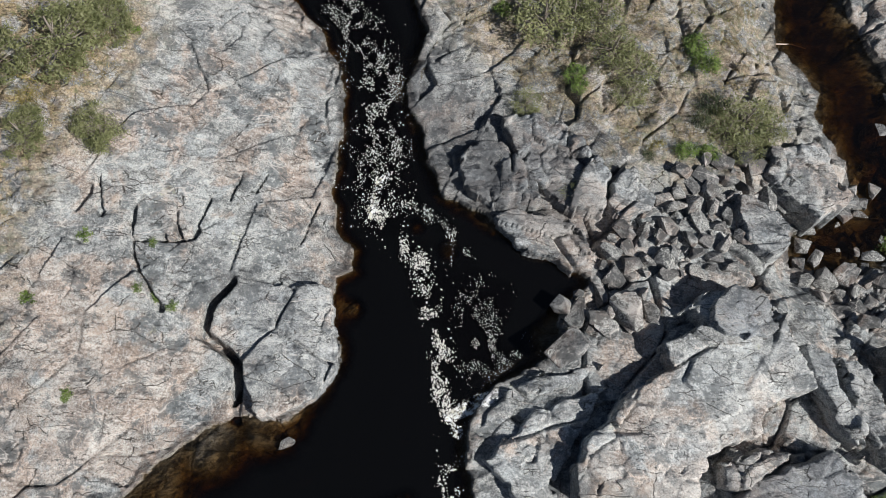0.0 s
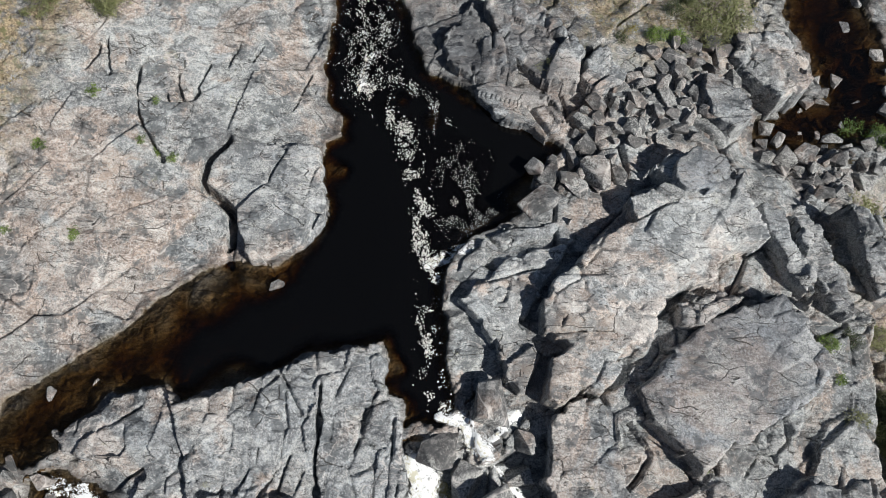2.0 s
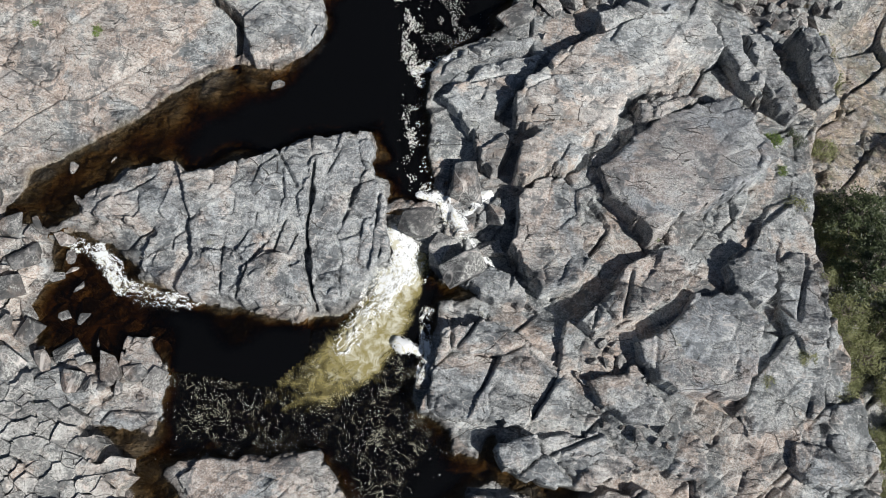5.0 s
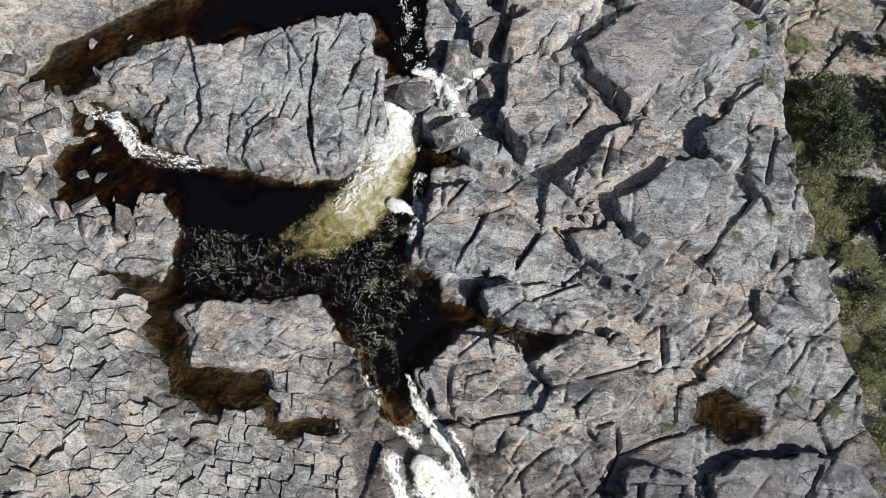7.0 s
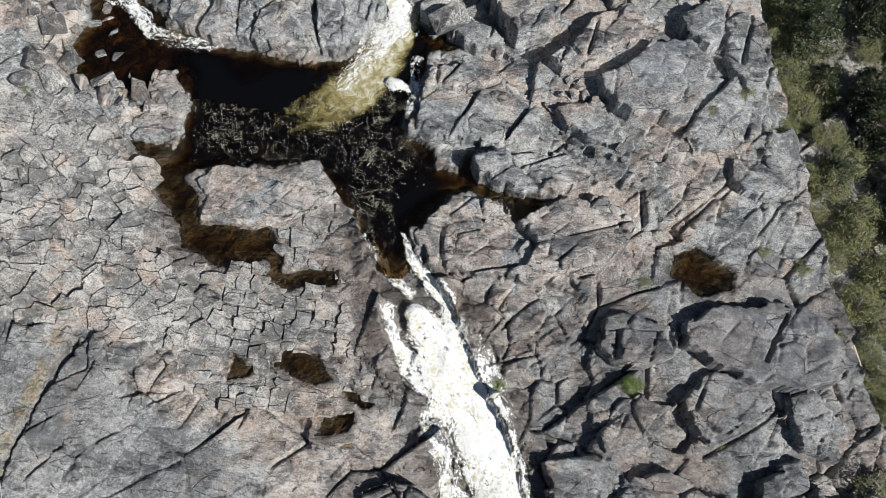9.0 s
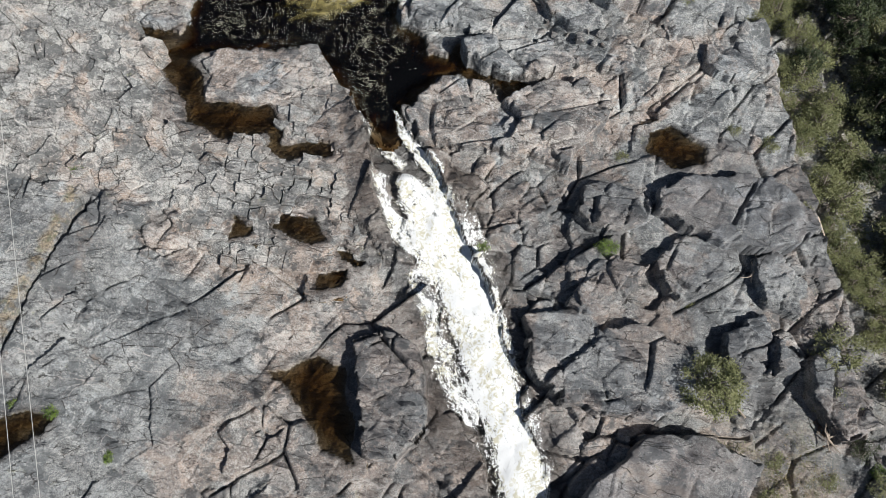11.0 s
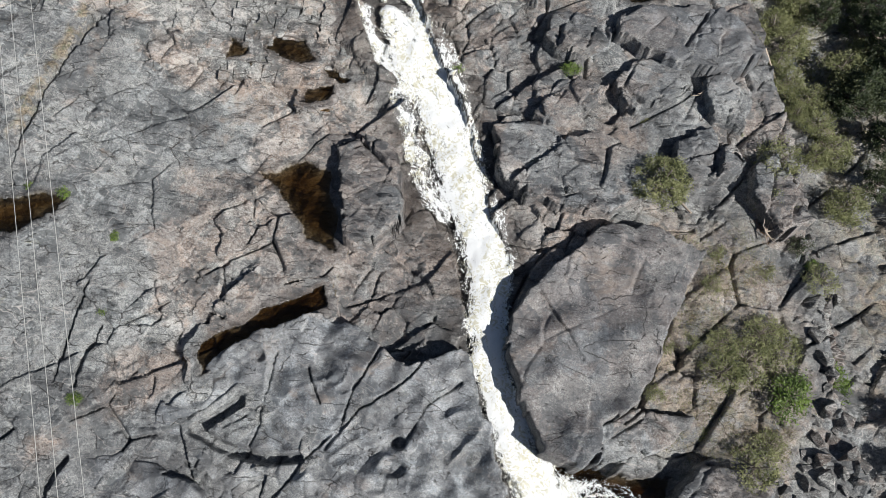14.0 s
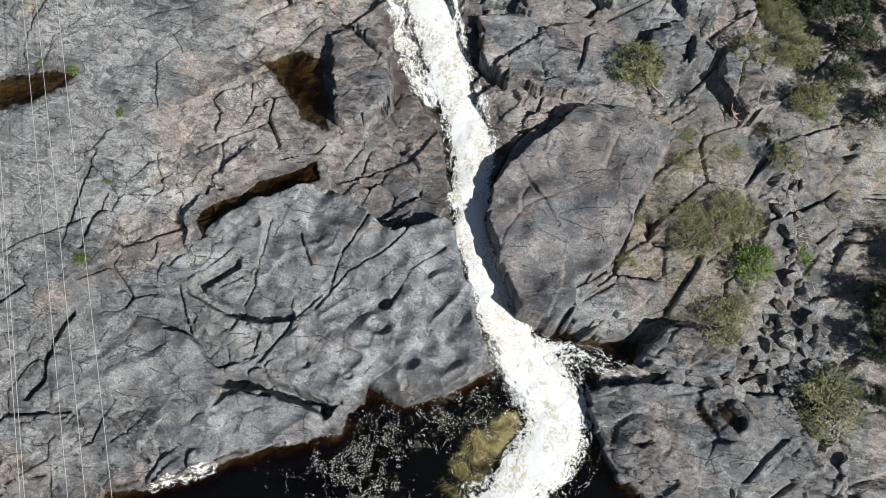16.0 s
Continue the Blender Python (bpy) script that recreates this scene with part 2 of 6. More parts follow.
def lace_material(name, body, cover, thread_white=0.6):
    """Threads of foam drawn out by the eddies over clear water, with a veil of fine bubbles under them that thickens towards the fall."""
    t = Tree(name)
    p = t.pos()
    edge = t.attr("thin")
    near = t.ramp(edge, 0.0, 1.0, 1.0, 0.0)
    swirl = bent(t, p, p, 0.45, 1.6)
    threads = None
    for size, width in ((0.4, 0.008), (0.85, 0.010), (1.7, 0.014)):
        r = t.math("ABSOLUTE", t.math("SUBTRACT", t.noise(swirl, size, 5, 0.6, 1.2), 0.5))
        r = t.math("MULTIPLY", t.ramp(r, 0.0, width, 1.0, 0.0), t.ramp(t.noise(p, size * 0.8, 5, 0.65), 0.48, 0.6))
        threads = r if threads is None else t.math("MAXIMUM", threads, r)
    dots = t.ramp(t.noise(p, 11.0, 2, 0.5), 0.7, 0.74, 0.0, 0.8)
    dots = t.math("MULTIPLY", dots, t.ramp(t.noise(p, 0.6, 5, 0.6), 0.48, 0.62))
    threads = t.math("MULTIPLY", t.math("MAXIMUM", threads, dots), t.math("MULTIPLY", t.ramp(near, 0.0, 0.4), thread_white))
    cloud = t.math("ADD", t.noise(swirl, 0.9, 8, 0.7, 0.8), t.math("MULTIPLY", near, 0.55))
    veil = t.math("MULTIPLY", t.ramp(cloud, 0.62, 1.0), cover)
    churn = t.math("MULTIPLY", t.ramp(t.math("ADD", t.noise(swirl, 1.5, 8, 0.7, 0.6), t.math("MULTIPLY", near, 0.34)), 0.72, 0.95), 0.9 if cover > 0.5 else 0.0)
    col = t.mix(t.math("MAXIMUM", threads, churn), body, (0.78, 0.76, 0.62))
    return over_clear(t, t.math("MAXIMUM", t.math("MAXIMUM", threads, veil), t.math("MULTIPLY", churn, 0.9)), col, None, 0.5)


LACE = lace_material("foam_threads", (0.16, 0.15, 0.1), 0.0, 0.6)
CHURNED = lace_material("churned_yellow_water", (0.33, 0.28, 0.11), 0.8)
ROCK = rock_material("gneiss_bedrock", (0.15, 0.15, 0.15), (0.37, 0.368, 0.36), (0.33, 0.305, 0.285))
SLAB = rock_material("gneiss_slab", (0.16, 0.16, 0.163), (0.39, 0.39, 0.388), (0.31, 0.292, 0.278))
WORN = rock_material("water_worn_gneiss", (0.15, 0.152, 0.158), (0.33, 0.335, 0.345), (0.25, 0.25, 0.255), facets=0.3, matt=0.62)
POLISHED = rock_material("polished_blue_gneiss", (0.19, 0.195, 0.204), (0.42, 0.43, 0.444), (0.3, 0.305, 0.314), facets=0.45, matt=0.5)
PALE = rock_material("pale_gneiss", (0.24, 0.238, 0.235), (0.5, 0.495, 0.485), (0.4, 0.375, 0.35), facets=0.7)
STONE = rock_material("gneiss_boulder", (0.095, 0.09, 0.088), (0.215, 0.203, 0.195), (0.2, 0.172, 0.155), loose=True)
WATER = water_material()
FOAM = foam_material("white_water")
PAVING = rock_material("gneiss_paving", (0.16, 0.153, 0.147), (0.36, 0.343, 0.325), (0.32, 0.285, 0.255), varied=True, facets=0.8)
t = Tree("foam_fleck")
FLECK = t.surface(t.mix(t.noise(t.pos(), 6.0), (0.8, 0.8, 0.78), (0.5, 0.48, 0.42)), 0.7)
t = Tree("weathered_wire")
WIRE = t.surface((0.55, 0.55, 0.53), 0.5, metal=0.3)


def leaf_material(name, a, b):
    t = Tree(name)
    info = t.t.nodes.new("ShaderNodeObjectInfo")
    geo = t.t.nodes.new("ShaderNodeNewGeometry")
    col = t.mix(t.ramp(t.noise(t.local(), 1.6, 3, 0.6), 0.35, 0.65), tuple(0.55 * c for c in a), b)
    col = t.mix(t.math("MULTIPLY", geo.outputs["Random Per Island"], 0.4), col, a)
    col = t.mix(t.ramp(info.outputs["Random"], 0.0, 1.0, 0.0, 0.35), col, tuple(0.6 * c for c in a))
    d = t.node("ShaderNodeBsdfPrincipled", Base_Color=col, Roughness=0.55)
    s = t.node("ShaderNodeBsdfTranslucent", Color=col)
    mix = t.node("ShaderNodeMixShader", Fac=0.3)
    t.t.links.new(d.outputs[0], mix.inputs[1])
    t.t.links.new(s.outputs[0], mix.inputs[2])
    t.t.links.new(mix.outputs[0], t.out.inputs[0])
    return t.mat


LEAF_OLIVE = leaf_material("olive_leaves", (0.2, 0.225, 0.09), (0.37, 0.375, 0.19))
LEAF_GREEN = leaf_material("green_leaves", (0.12, 0.2, 0.04), (0.26, 0.36, 0.08))
LEAF_DARK = leaf_material("dark_needles", (0.035, 0.058, 0.024), (0.11, 0.135, 0.055))
LEAF_DRY = leaf_material("dry_grass", (0.3, 0.24, 0.12), (0.46, 0.38, 0.2))
LEAF_MOSS = leaf_material("yellow_moss", (0.3, 0.26, 0.05), (0.42, 0.36, 0.09))
LEAF_RUST = leaf_material("rusty_litter", (0.28, 0.14, 0.05), (0.46, 0.26, 0.1))
t = Tree("grey_bark")
BARK = t.surface(t.mix(t.noise(t.local((3, 3, 0.6)), 4.0), (0.16, 0.13, 0.11), (0.34, 0.3, 0.26)), 0.85, t.bump(t.noise(t.local((6, 6, 1)), 6.0), 0.6, 0.02))
t = Tree("bare_wood")
WOOD = t.surface(t.mix(t.noise(t.local((8, 8, 0.7)), 3.0, 7), (0.36, 0.27, 0.2), (0.6, 0.52, 0.44)), 0.8, t.bump(t.noise(t.local((9, 9, 0.6)), 5.0), 0.5, 0.01))

# ---- noise and distance helpers ----
def rnd(ix, iy, seed):
    """A random number 0..1 for every whole-number cell."""
    h = (ix.astype(np.int64) * 374761393 + iy.astype(np.int64) * 668265263 + seed * 1442695041) & 0xFFFFFFFF
    h = ((h ^ (h >> 13)) * 1274126177) & 0xFFFFFFFF
    h = ((h ^ (h >> 16)) * 2246822519) & 0xFFFFFFFF
    return ((h ^ (h >> 15)) & 0xFFFFFF) / float(0xFFFFFF)


def vnoise(x, y, seed):
    ix, iy = np.floor(x), np.floor(y)
    fx, fy = x - ix, y - iy
    fx, fy = fx * fx * (3 - 2 * fx), fy * fy * (3 - 2 * fy)
    a, b = rnd(ix, iy, seed), rnd(ix + 1, iy, seed)
    c, d = rnd(ix, iy + 1, seed), rnd(ix + 1, iy + 1, seed)
    return (a * (1 - fx) + b * fx) * (1 - fy) + (c * (1 - fx) + d * fx) * fy - 0.5


def fbm(x, y, size, seed, octaves=4):
    z, amp = 0, 1.0
    for i in range(octaves):
        z = z + amp * vnoise(x / size, y / size, seed + i * 17)
        size, amp = size / 2.1, amp * 0.5
    return z


def blocks(x, y, size, aspect, angle, seed):
    """Jointed rock: cells turned by an angle. Gives a height for each block's own lift and lean, the distance to the nearest joint, and a number for each block."""
    ca, sa = math.cos(angle), math.sin(angle)
    x, y = x + 0.045 * size * fbm(x, y, size * 0.6, seed + 5, 3), y + 0.045 * size * fbm(x, y, size * 0.6, seed + 9, 3)
    u, v = (x * ca + y * sa) / (size * aspect), (-x * sa + y * ca) / size
    iu, iv = np.floor(u), np.floor(v)
    d1 = np.full(np.shape(u), 9.0)
    d2, who, fu, fv = d1.copy(), np.zeros(np.shape(u)), np.zeros(np.shape(u)), np.zeros(np.shape(u))
    bu, bv = fu.copy(), fv.copy()
    for i in (-1, 0, 1):
        for j in (-1, 0, 1):
            cu, cv = iu + i, iv + j
            du = u - cu - 0.1 - 0.8 * rnd(cu, cv, seed)
            dv = v - cv - 0.1 - 0.8 * rnd(cu, cv, seed + 1)
            d = np.sqrt(du * du + dv * dv)
            first = d < d1
            d2 = np.where(first, d1, np.minimum(d2, d))
            fu, fv = np.where(first, du, fu), np.where(first, dv, fv)
            bu, bv = np.where(first, cu, bu), np.where(first, cv, bv)
            d1 = np.where(first, d, d1)
    r = 2 * rnd(bu, bv, seed + 2) - 1
    lift = 0.15 * r + 0.55 * r * np.abs(r) ** 1.5 + 1.4 * (rnd(bu, bv, seed + 3) - 0.5) * fu + 1.4 * (rnd(bu, bv, seed + 4) - 0.5) * fv
    return lift, (d2 - d1) * size * 0.5, rnd(bu, bv, seed + 6)


def smooth(a, b, v):
    f = np.clip((v - a) / (b - a), 0, 1)
    return f * f * (3 - 2 * f)


def inside(x, y, outline, reach=6.0):
    """Distance to a closed outline, positive inside; capped at reach outside."""
    pts = np.array(outline, float)
    shape = np.shape(x)
    x, y = np.ravel(x), np.ravel(y)
    res = np.full(x.shape, -reach)
    near = np.where((x > pts[:, 0].min() - reach) & (x < pts[:, 0].max() + reach) & (y > pts[:, 1].min() - reach) & (y < pts[:, 1].max() + reach))[0]
    px, py = x[near], y[near]
    best, odd = np.full(px.shape, 1e9), np.zeros(px.shape, bool)
    for (ax, ay), (bx, by) in zip(pts, np.roll(pts, -1, 0)):
        ex, ey = bx - ax, by - ay
        k = np.clip(((px - ax) * ex + (py - ay) * ey) / (ex * ex + ey * ey + 1e-9), 0, 1)
        best = np.minimum(best, (px - ax - k * ex) ** 2 + (py - ay - k * ey) ** 2)
        if ay != by:
            odd ^= ((ay > py) != (by > py)) & (px < ax + (py - ay) / (by - ay) * ex)
    best = np.sqrt(best)
    res[near] = np.maximum(np.where(odd, best, -best), -reach)
    return res.reshape(shape)


def from_line(x, y, line, reach=4.0):
    """Distance to an open line, and how far along it (0..1) the nearest place lies."""
    pts = np.array(line, float)
    shape = np.shape(x)
    x, y = np.ravel(x), np.ravel(y)
    res, along = np.full(x.shape, reach), np.zeros(x.shape)
    near = np.where((x > pts[:, 0].min() - reach) & (x < pts[:, 0].max() + reach) & (y > pts[:, 1].min() - reach) & (y < pts[:, 1].max() + reach))[0]
    px, py = x[near], y[near]
    best, at = np.full(px.shape, reach), np.zeros(px.shape)
    for i, ((ax, ay), (bx, by)) in enumerate(zip(pts[:-1], pts[1:])):
        ex, ey = bx - ax, by - ay
        k = np.clip(((px - ax) * ex + (py - ay) * ey) / (ex * ex + ey * ey + 1e-9), 0, 1)
        d = np.hypot(px - ax - k * ex, py - ay - k * ey)
        at = np.where(d < best, (i + k) / (len(pts) - 1), at)
        best = np.minimum(best, d)
    res[near], along[near] = best, at
    return res.reshape(shape), along.reshape(shape)


# ---- the lie of the land: cross sections down the river ----
COLUMNS = [-60, -40, -24, -16, -8, 0, 8, 16, 24, 32, 44, 60]
STATIONS = {}


def station(y, *heights):
    STATIONS[y] = (heights[0],) + heights + (heights[-1] + 2,)


station(60, 8, 6, 4, 1.8, 0.5, 1.0, 0.8, -1.6, -1, 3)
station(34, 7, 5.5, 3.8, 1.5, 0.3, 0.8, 0.6, -1.6, -2, 1.5)
station(20, 7, 5.6, 3.6, 1.2, 0.3, 0.6, 0.4, -1.6, -2.2, 0)
station(10, 6, 3.6, 2.2, 0.6, 0.3, 0.4, 0.2, -1.2, -2, -0.5)
station(2, 4, 1.6, 0.7, 0.4, 0.3, 0.5, 1.0, 0.6, -0.8, -1)
station(-6, 3, 1.2, 0.1, -0.2, -0.2, 0.2, 0.7, 0.6, -0.6, -1)
station(-14, 3, 1.0, 0.1, -0.7, -0.8, -0.5, 0.4, 0.4, -0.8, -1)
station(-24, 3.5, 1.6, 0.7, -0.5, -0.8, -0.9, -0.9, -0.9, -1.8, -2)
station(-34, 3.5, 2, 0.9, -1.2, -1.9, -2.2, -1.6, -1.6, -2.6, -3)
station(-44, 2.5, 1, 0, -2.1, -2.6, -3.4, -2.2, -2.2, -3.5, -4)
station(-54, 0, -1, -2, -3.2, -3.4, -4.3, -3.6, -4.0, -4.8, -5)
station(-64, -2, -3, -3.7, -4.5, -4.9, -5.1, -4.7, -4.8, -5.0, -5)
station(-90, -3, -4, -4.5, -5.2, -5.5, -5.5, -5.2, -5, -5.0, -5)
_ys = sorted(STATIONS)
_gx, _gy = np.arange(-60, 60.5, 1.0), np.arange(-90, 60.5, 1.0)
_rows = np.array([np.interp(_gx, COLUMNS, STATIONS[y]) for y in _ys])
LAND = np.array([np.interp(_gy, _ys, _rows[:, i]) for i in range(len(_gx))]).T
for _ in range(3):
    _p = np.pad(LAND, 2, mode="edge")
    LAND = sum(_p[2 + i:_p.shape[0] - 2 + i, 2:-2] + _p[2:-2, 2 + i:_p.shape[1] - 2 + i] for i in (-2, -1, 0, 1, 2)) / 10


def land(x, y):
    u, v = np.clip(x + 60, 0, 119.99), np.clip(y + 90, 0, 149.99)
    i, j = np.floor(u).astype(int), np.floor(v).astype(int)
    fu, fv = u - i, v - j
    return (LAND[j, i] * (1 - fu) + LAND[j, i + 1] * fu) * (1 - fv) + (LAND[j + 1, i] * (1 - fu) + LAND[j + 1, i + 1] * fu) * fv


# ---- outlines of the water, each with its level and greatest depth ----
UP_LEFT = [(-12.3, 39.6), (-9.8, 32), (-7.9, 29.4), (-6.4, 26.6), (-6, 23.5), (-6.3, 21.2), (-6.5, 17.8), (-6.2, 16), (-5, 14.6), (-5.1, 13.3), (-6.2, 12.7), (-6.2, 10.6), (-5.7, 8.7), (-5.8, 7.6), (-6.7, 5.9), (-8, 4.8), (-9, 5), (-10.8, 5), (-12.1, 4.5), (-13.3, 3.8), (-15.5, 1.9), (-17.4, 0), (-19.7, -1.2), (-21.3, -2.3), (-22.6, -4), (-23.3, -6.3)]
UP_FOOT = [(-20.5, -6.4), (-19.2, -5.6), (-18.9, -4.6), (-17.2, -3.4), (-16.7, -2.7), (-13.7, -2.1), (-13.1, -2.9), (-10.5, -2.2), (-7.7, -1), (-6.8, -0.3), (-4.2, 0.3), (-2.2, 0.5), (-1.8, -0.5), (-1.7, -2.4), (-0.8, -2.9), (-0.6, -4), (1.2, -3.8)]
UP_RIGHT = [(1.9, -2.9), (1.5, -1.1), (1.5, 1), (1, 2.8), (1.3, 4.7), (1.9, 6), (3.2, 6.8), (5.6, 8), (6.7, 9.3), (6.4, 10.9), (8.2, 12.2), (7.3, 13.6), (5.7, 14.3), (3.2, 16), (2.2, 16.6), (0.2, 18), (-1, 20), (-1.3, 22), (-2.2, 23.9), (-2.4, 25.6), (-1.6, 27.7), (-0.9, 29.4), (-1.8, 32), (-3.7, 39.6)]
MID_LEFT = [(1.6, -7.4), (0.1, -6.5), (-0.2, -7.6), (-1.4, -9.6), (-3.1, -10.6), (-5, -11.2), (-7.2, -11.5), (-9.3, -11.2), (-12.2, -10.7), (-13.3, -11.5), (-12.4, -12.6), (-12.4, -15.9), (-12.4, -17.6), (-13.9, -18.8), (-13.4, -19.7), (-11.8, -20.1), (-11, -19.4), (-9.7, -19), (-7.4, -19.1), (-4.9, -18.2), (-3.5, -18.7), (-2, -20.4), (-0.5, -22.3), (-0.1, -23.5)]
MID_RIGHT = [(2, -24.6), (2.7, -23.3), (2.5, -22.2), (4.2, -21.7), (4.4, -20), (6, -19.4), (7.9, -20.1), (8.5, -21.1), (9.7, -20.7), (11.5, -19.3), (8.9, -19.1), (6.4, -18.6), (5.9, -16.9), (5.4, -16.9), (5.3, -18.3), (4, -18.4), (3.6, -17), (1.7, -16.1), (1.6, -14.7), (2.1, -13.2), (2.5, -11.3), (2.6, -9.8), (3.8, -9.7), (6.2, -8.9), (6.6, -8), (4.4, -8.2), (2.7, -8.6)]
CREEK = [(-20.5, -6.8), (-18.5, -6.4), (-16.8, -7.2), (-15.5, -8.1), (-14.7, -9.3), (-11.6, -10.2), (-8.8, -10.9), (-5.7, -11.1), (-5.3, -12.8), (-6.6, -14.3), (-12, -13.6), (-13.4, -14.9), (-16.5, -14.4), (-19.5, -14.2), (-20.8, -11.5), (-19.6, -9.2)]
SIDE_CREEK = [(24, 41.7), (22.9, 32.2), (22.6, 30.1), (24.2, 28.1), (25, 26.4), (24.4, 24.7), (25.5, 22.6), (25.8, 19.8), (26.1, 18.2), (24.3, 18.2), (21.5, 16.3), (21.2, 14.1), (24.5, 13.7), (26.9, 14.1), (31.7, 15.2), (31.3, 21), (30.4, 25.1), (29.6, 28.6), (28.1, 32.7), (29.8, 41.7)]
LOW = [(14.4, -57.8), (11.7, -59.6), (8.7, -60.7), (6.5, -60.1), (6.3, -60.9), (4.9, -62.9), (2, -64.1), (-0.6, -64.7), (-4.5, -66.9), (-7.7, -67.5), (-9.8, -70.5), (-11.7, -74.8), (-14.2, -85.3), (39.4, -79.5), (31.5, -70.1), (25.3, -65.8), (23.4, -64.6), (21.7, -63.1), (20.6, -61.2), (19.9, -59.6), (20.5, -57.7), (22.6, -56.6), (22.9, -55.1), (20.4, -55.4), (18.3, -55.3), (15.8, -55.2)]
CHUTE = [(0.2, -23.4), (1.8, -24.4), (2.4, -23.4), (4.2, -25.4), (5.8, -27.6), (6.8, -30.2), (8.6, -33.5), (10.2, -37.0), (11.2, -40.5), (12.4, -43.5), (12.6, -47.0), (12.9, -50.4), (14.6, -53.2), (16.6, -55.8), (15.0, -58.6), (13.3, -56.4), (12.0, -53.0), (10.9, -50.2), (10.2, -47.0), (9.2, -43.0), (7.4, -40.8), (6.4, -36.5), (5.2, -33.0), (2.8, -31.4), (1.4, -28.5), (0.9, -26.0)]
PUDDLES = [
    ("A", -1.0, [(-13.9, -20.2), (-12.8, -21.4), (-11.2, -22.9), (-10.9, -24.5), (-9.9, -24.7), (-8.6, -25.4), (-7.1, -24.9), (-5.9, -24.7), (-5.7, -26.0), (-4.4, -26.4), (-1.7, -26.2), (-1.7, -25.5), (-2.7, -25.2), (-4.7, -25.4), (-5.1, -23.8), (-5.8, -22.7), (-8.0, -22.9), (-10.0, -22.7), (-10.4, -21.3), (-11.6, -20.1), (-11.6, -19.4), (-13.6, -17.4), (-15.9, -17.6), (-13.9, -19.2)]),
    ("F", -1.15, [(-6.9, -31.8), (-7.0, -30.3), (-6.3, -30.6), (-5.5, -31.0), (-5.6, -31.7)]),
    ("G", -1.2, [(-4.3, -31.1), (-3.9, -30.0), (-2.1, -30.3), (-1.0, -31.4), (-2.0, -31.9), (-3.2, -31.6)]),
    ("H", -1.5, [(-1.3, -34.5), (-1.3, -33.4), (0.2, -33.3), (0.0, -34.3)]),
    ("I", -1.45, [(-0.3, -31.8), (1.4, -32.4), (0.9, -33.0), (0.0, -32.8)]),
    ("J", -4.15, [(27.0, -59.0), (27.8, -58.6), (28.7, -59.6), (28.4, -60.6), (27.8, -60.0)]),
    ("K", -4.25, [(22.1, -61.4), (23.0, -60.9), (24.1, -61.2), (22.9, -61.8)]),
    ("B", -2.6, [(-3.7, -39.2), (-2.7, -38.9), (-0.7, -38.2), (0.8, -38.8), (1.5, -41.3), (1.9, -43.3), (1.9, -44.1), (0.4, -43.4), (-1.2, -41.8), (-2.2, -40.5)]),
    ("C", -2.8, [(1.4, -46.7), (1.7, -47.7), (0.4, -48.5), (-2.1, -49.8), (-3.8, -51), (-4.8, -52.3), (-5.3, -51.3), (-4.8, -50.2), (-2.9, -49), (-1.8, -47.9)]),
    ("D", -0.9, [(18, -22.7), (19.6, -22.3), (21.6, -23.7), (21.5, -24.9), (19.4, -25.2), (17.8, -24.3)]),
    ("E", -0.3, [(-17.6, -43.6), (-15.8, -43), (-14.3, -43), (-14.6, -43.9), (-16.4, -45.5), (-18.7, -46.4), (-19.3, -44.5)]),
]
POOLS = [
    ("upper", 0.0, 3.0, UP_LEFT + UP_FOOT + UP_RIGHT),
    ("middle", -1.0, 2.2, MID_LEFT + MID_RIGHT),
    ("creek", -0.62, 0.58, CREEK),
    ("side", -2.7, 0.62, SIDE_CREEK),
    ("lower", -5.2, 1.8, LOW),
] + [(n, z, 0.3, o) for n, z, o in PUDDLES]
CHUTE_LINE = [(1.0, -23.4), (3.2, -27.5), (4.5, -28.7), (5.2, -30.2), (7.2, -32.8), (8.5, -36.2), (9.5, -39.5), (10.8, -42.3), (11.4, -44.9), (11.6, -47.3), (12, -50.2), (13.1, -52.8), (14.1, -55.1), (15.9, -57.4), (17.8, -59.9)]
CHUTE_Z = [-1.0, -1.25, -1.6, -1.9, -2.5, -2.9, -3.2, -3.5, -3.7, -3.9, -4.2, -4.5, -4.8, -5.1, -5.2]

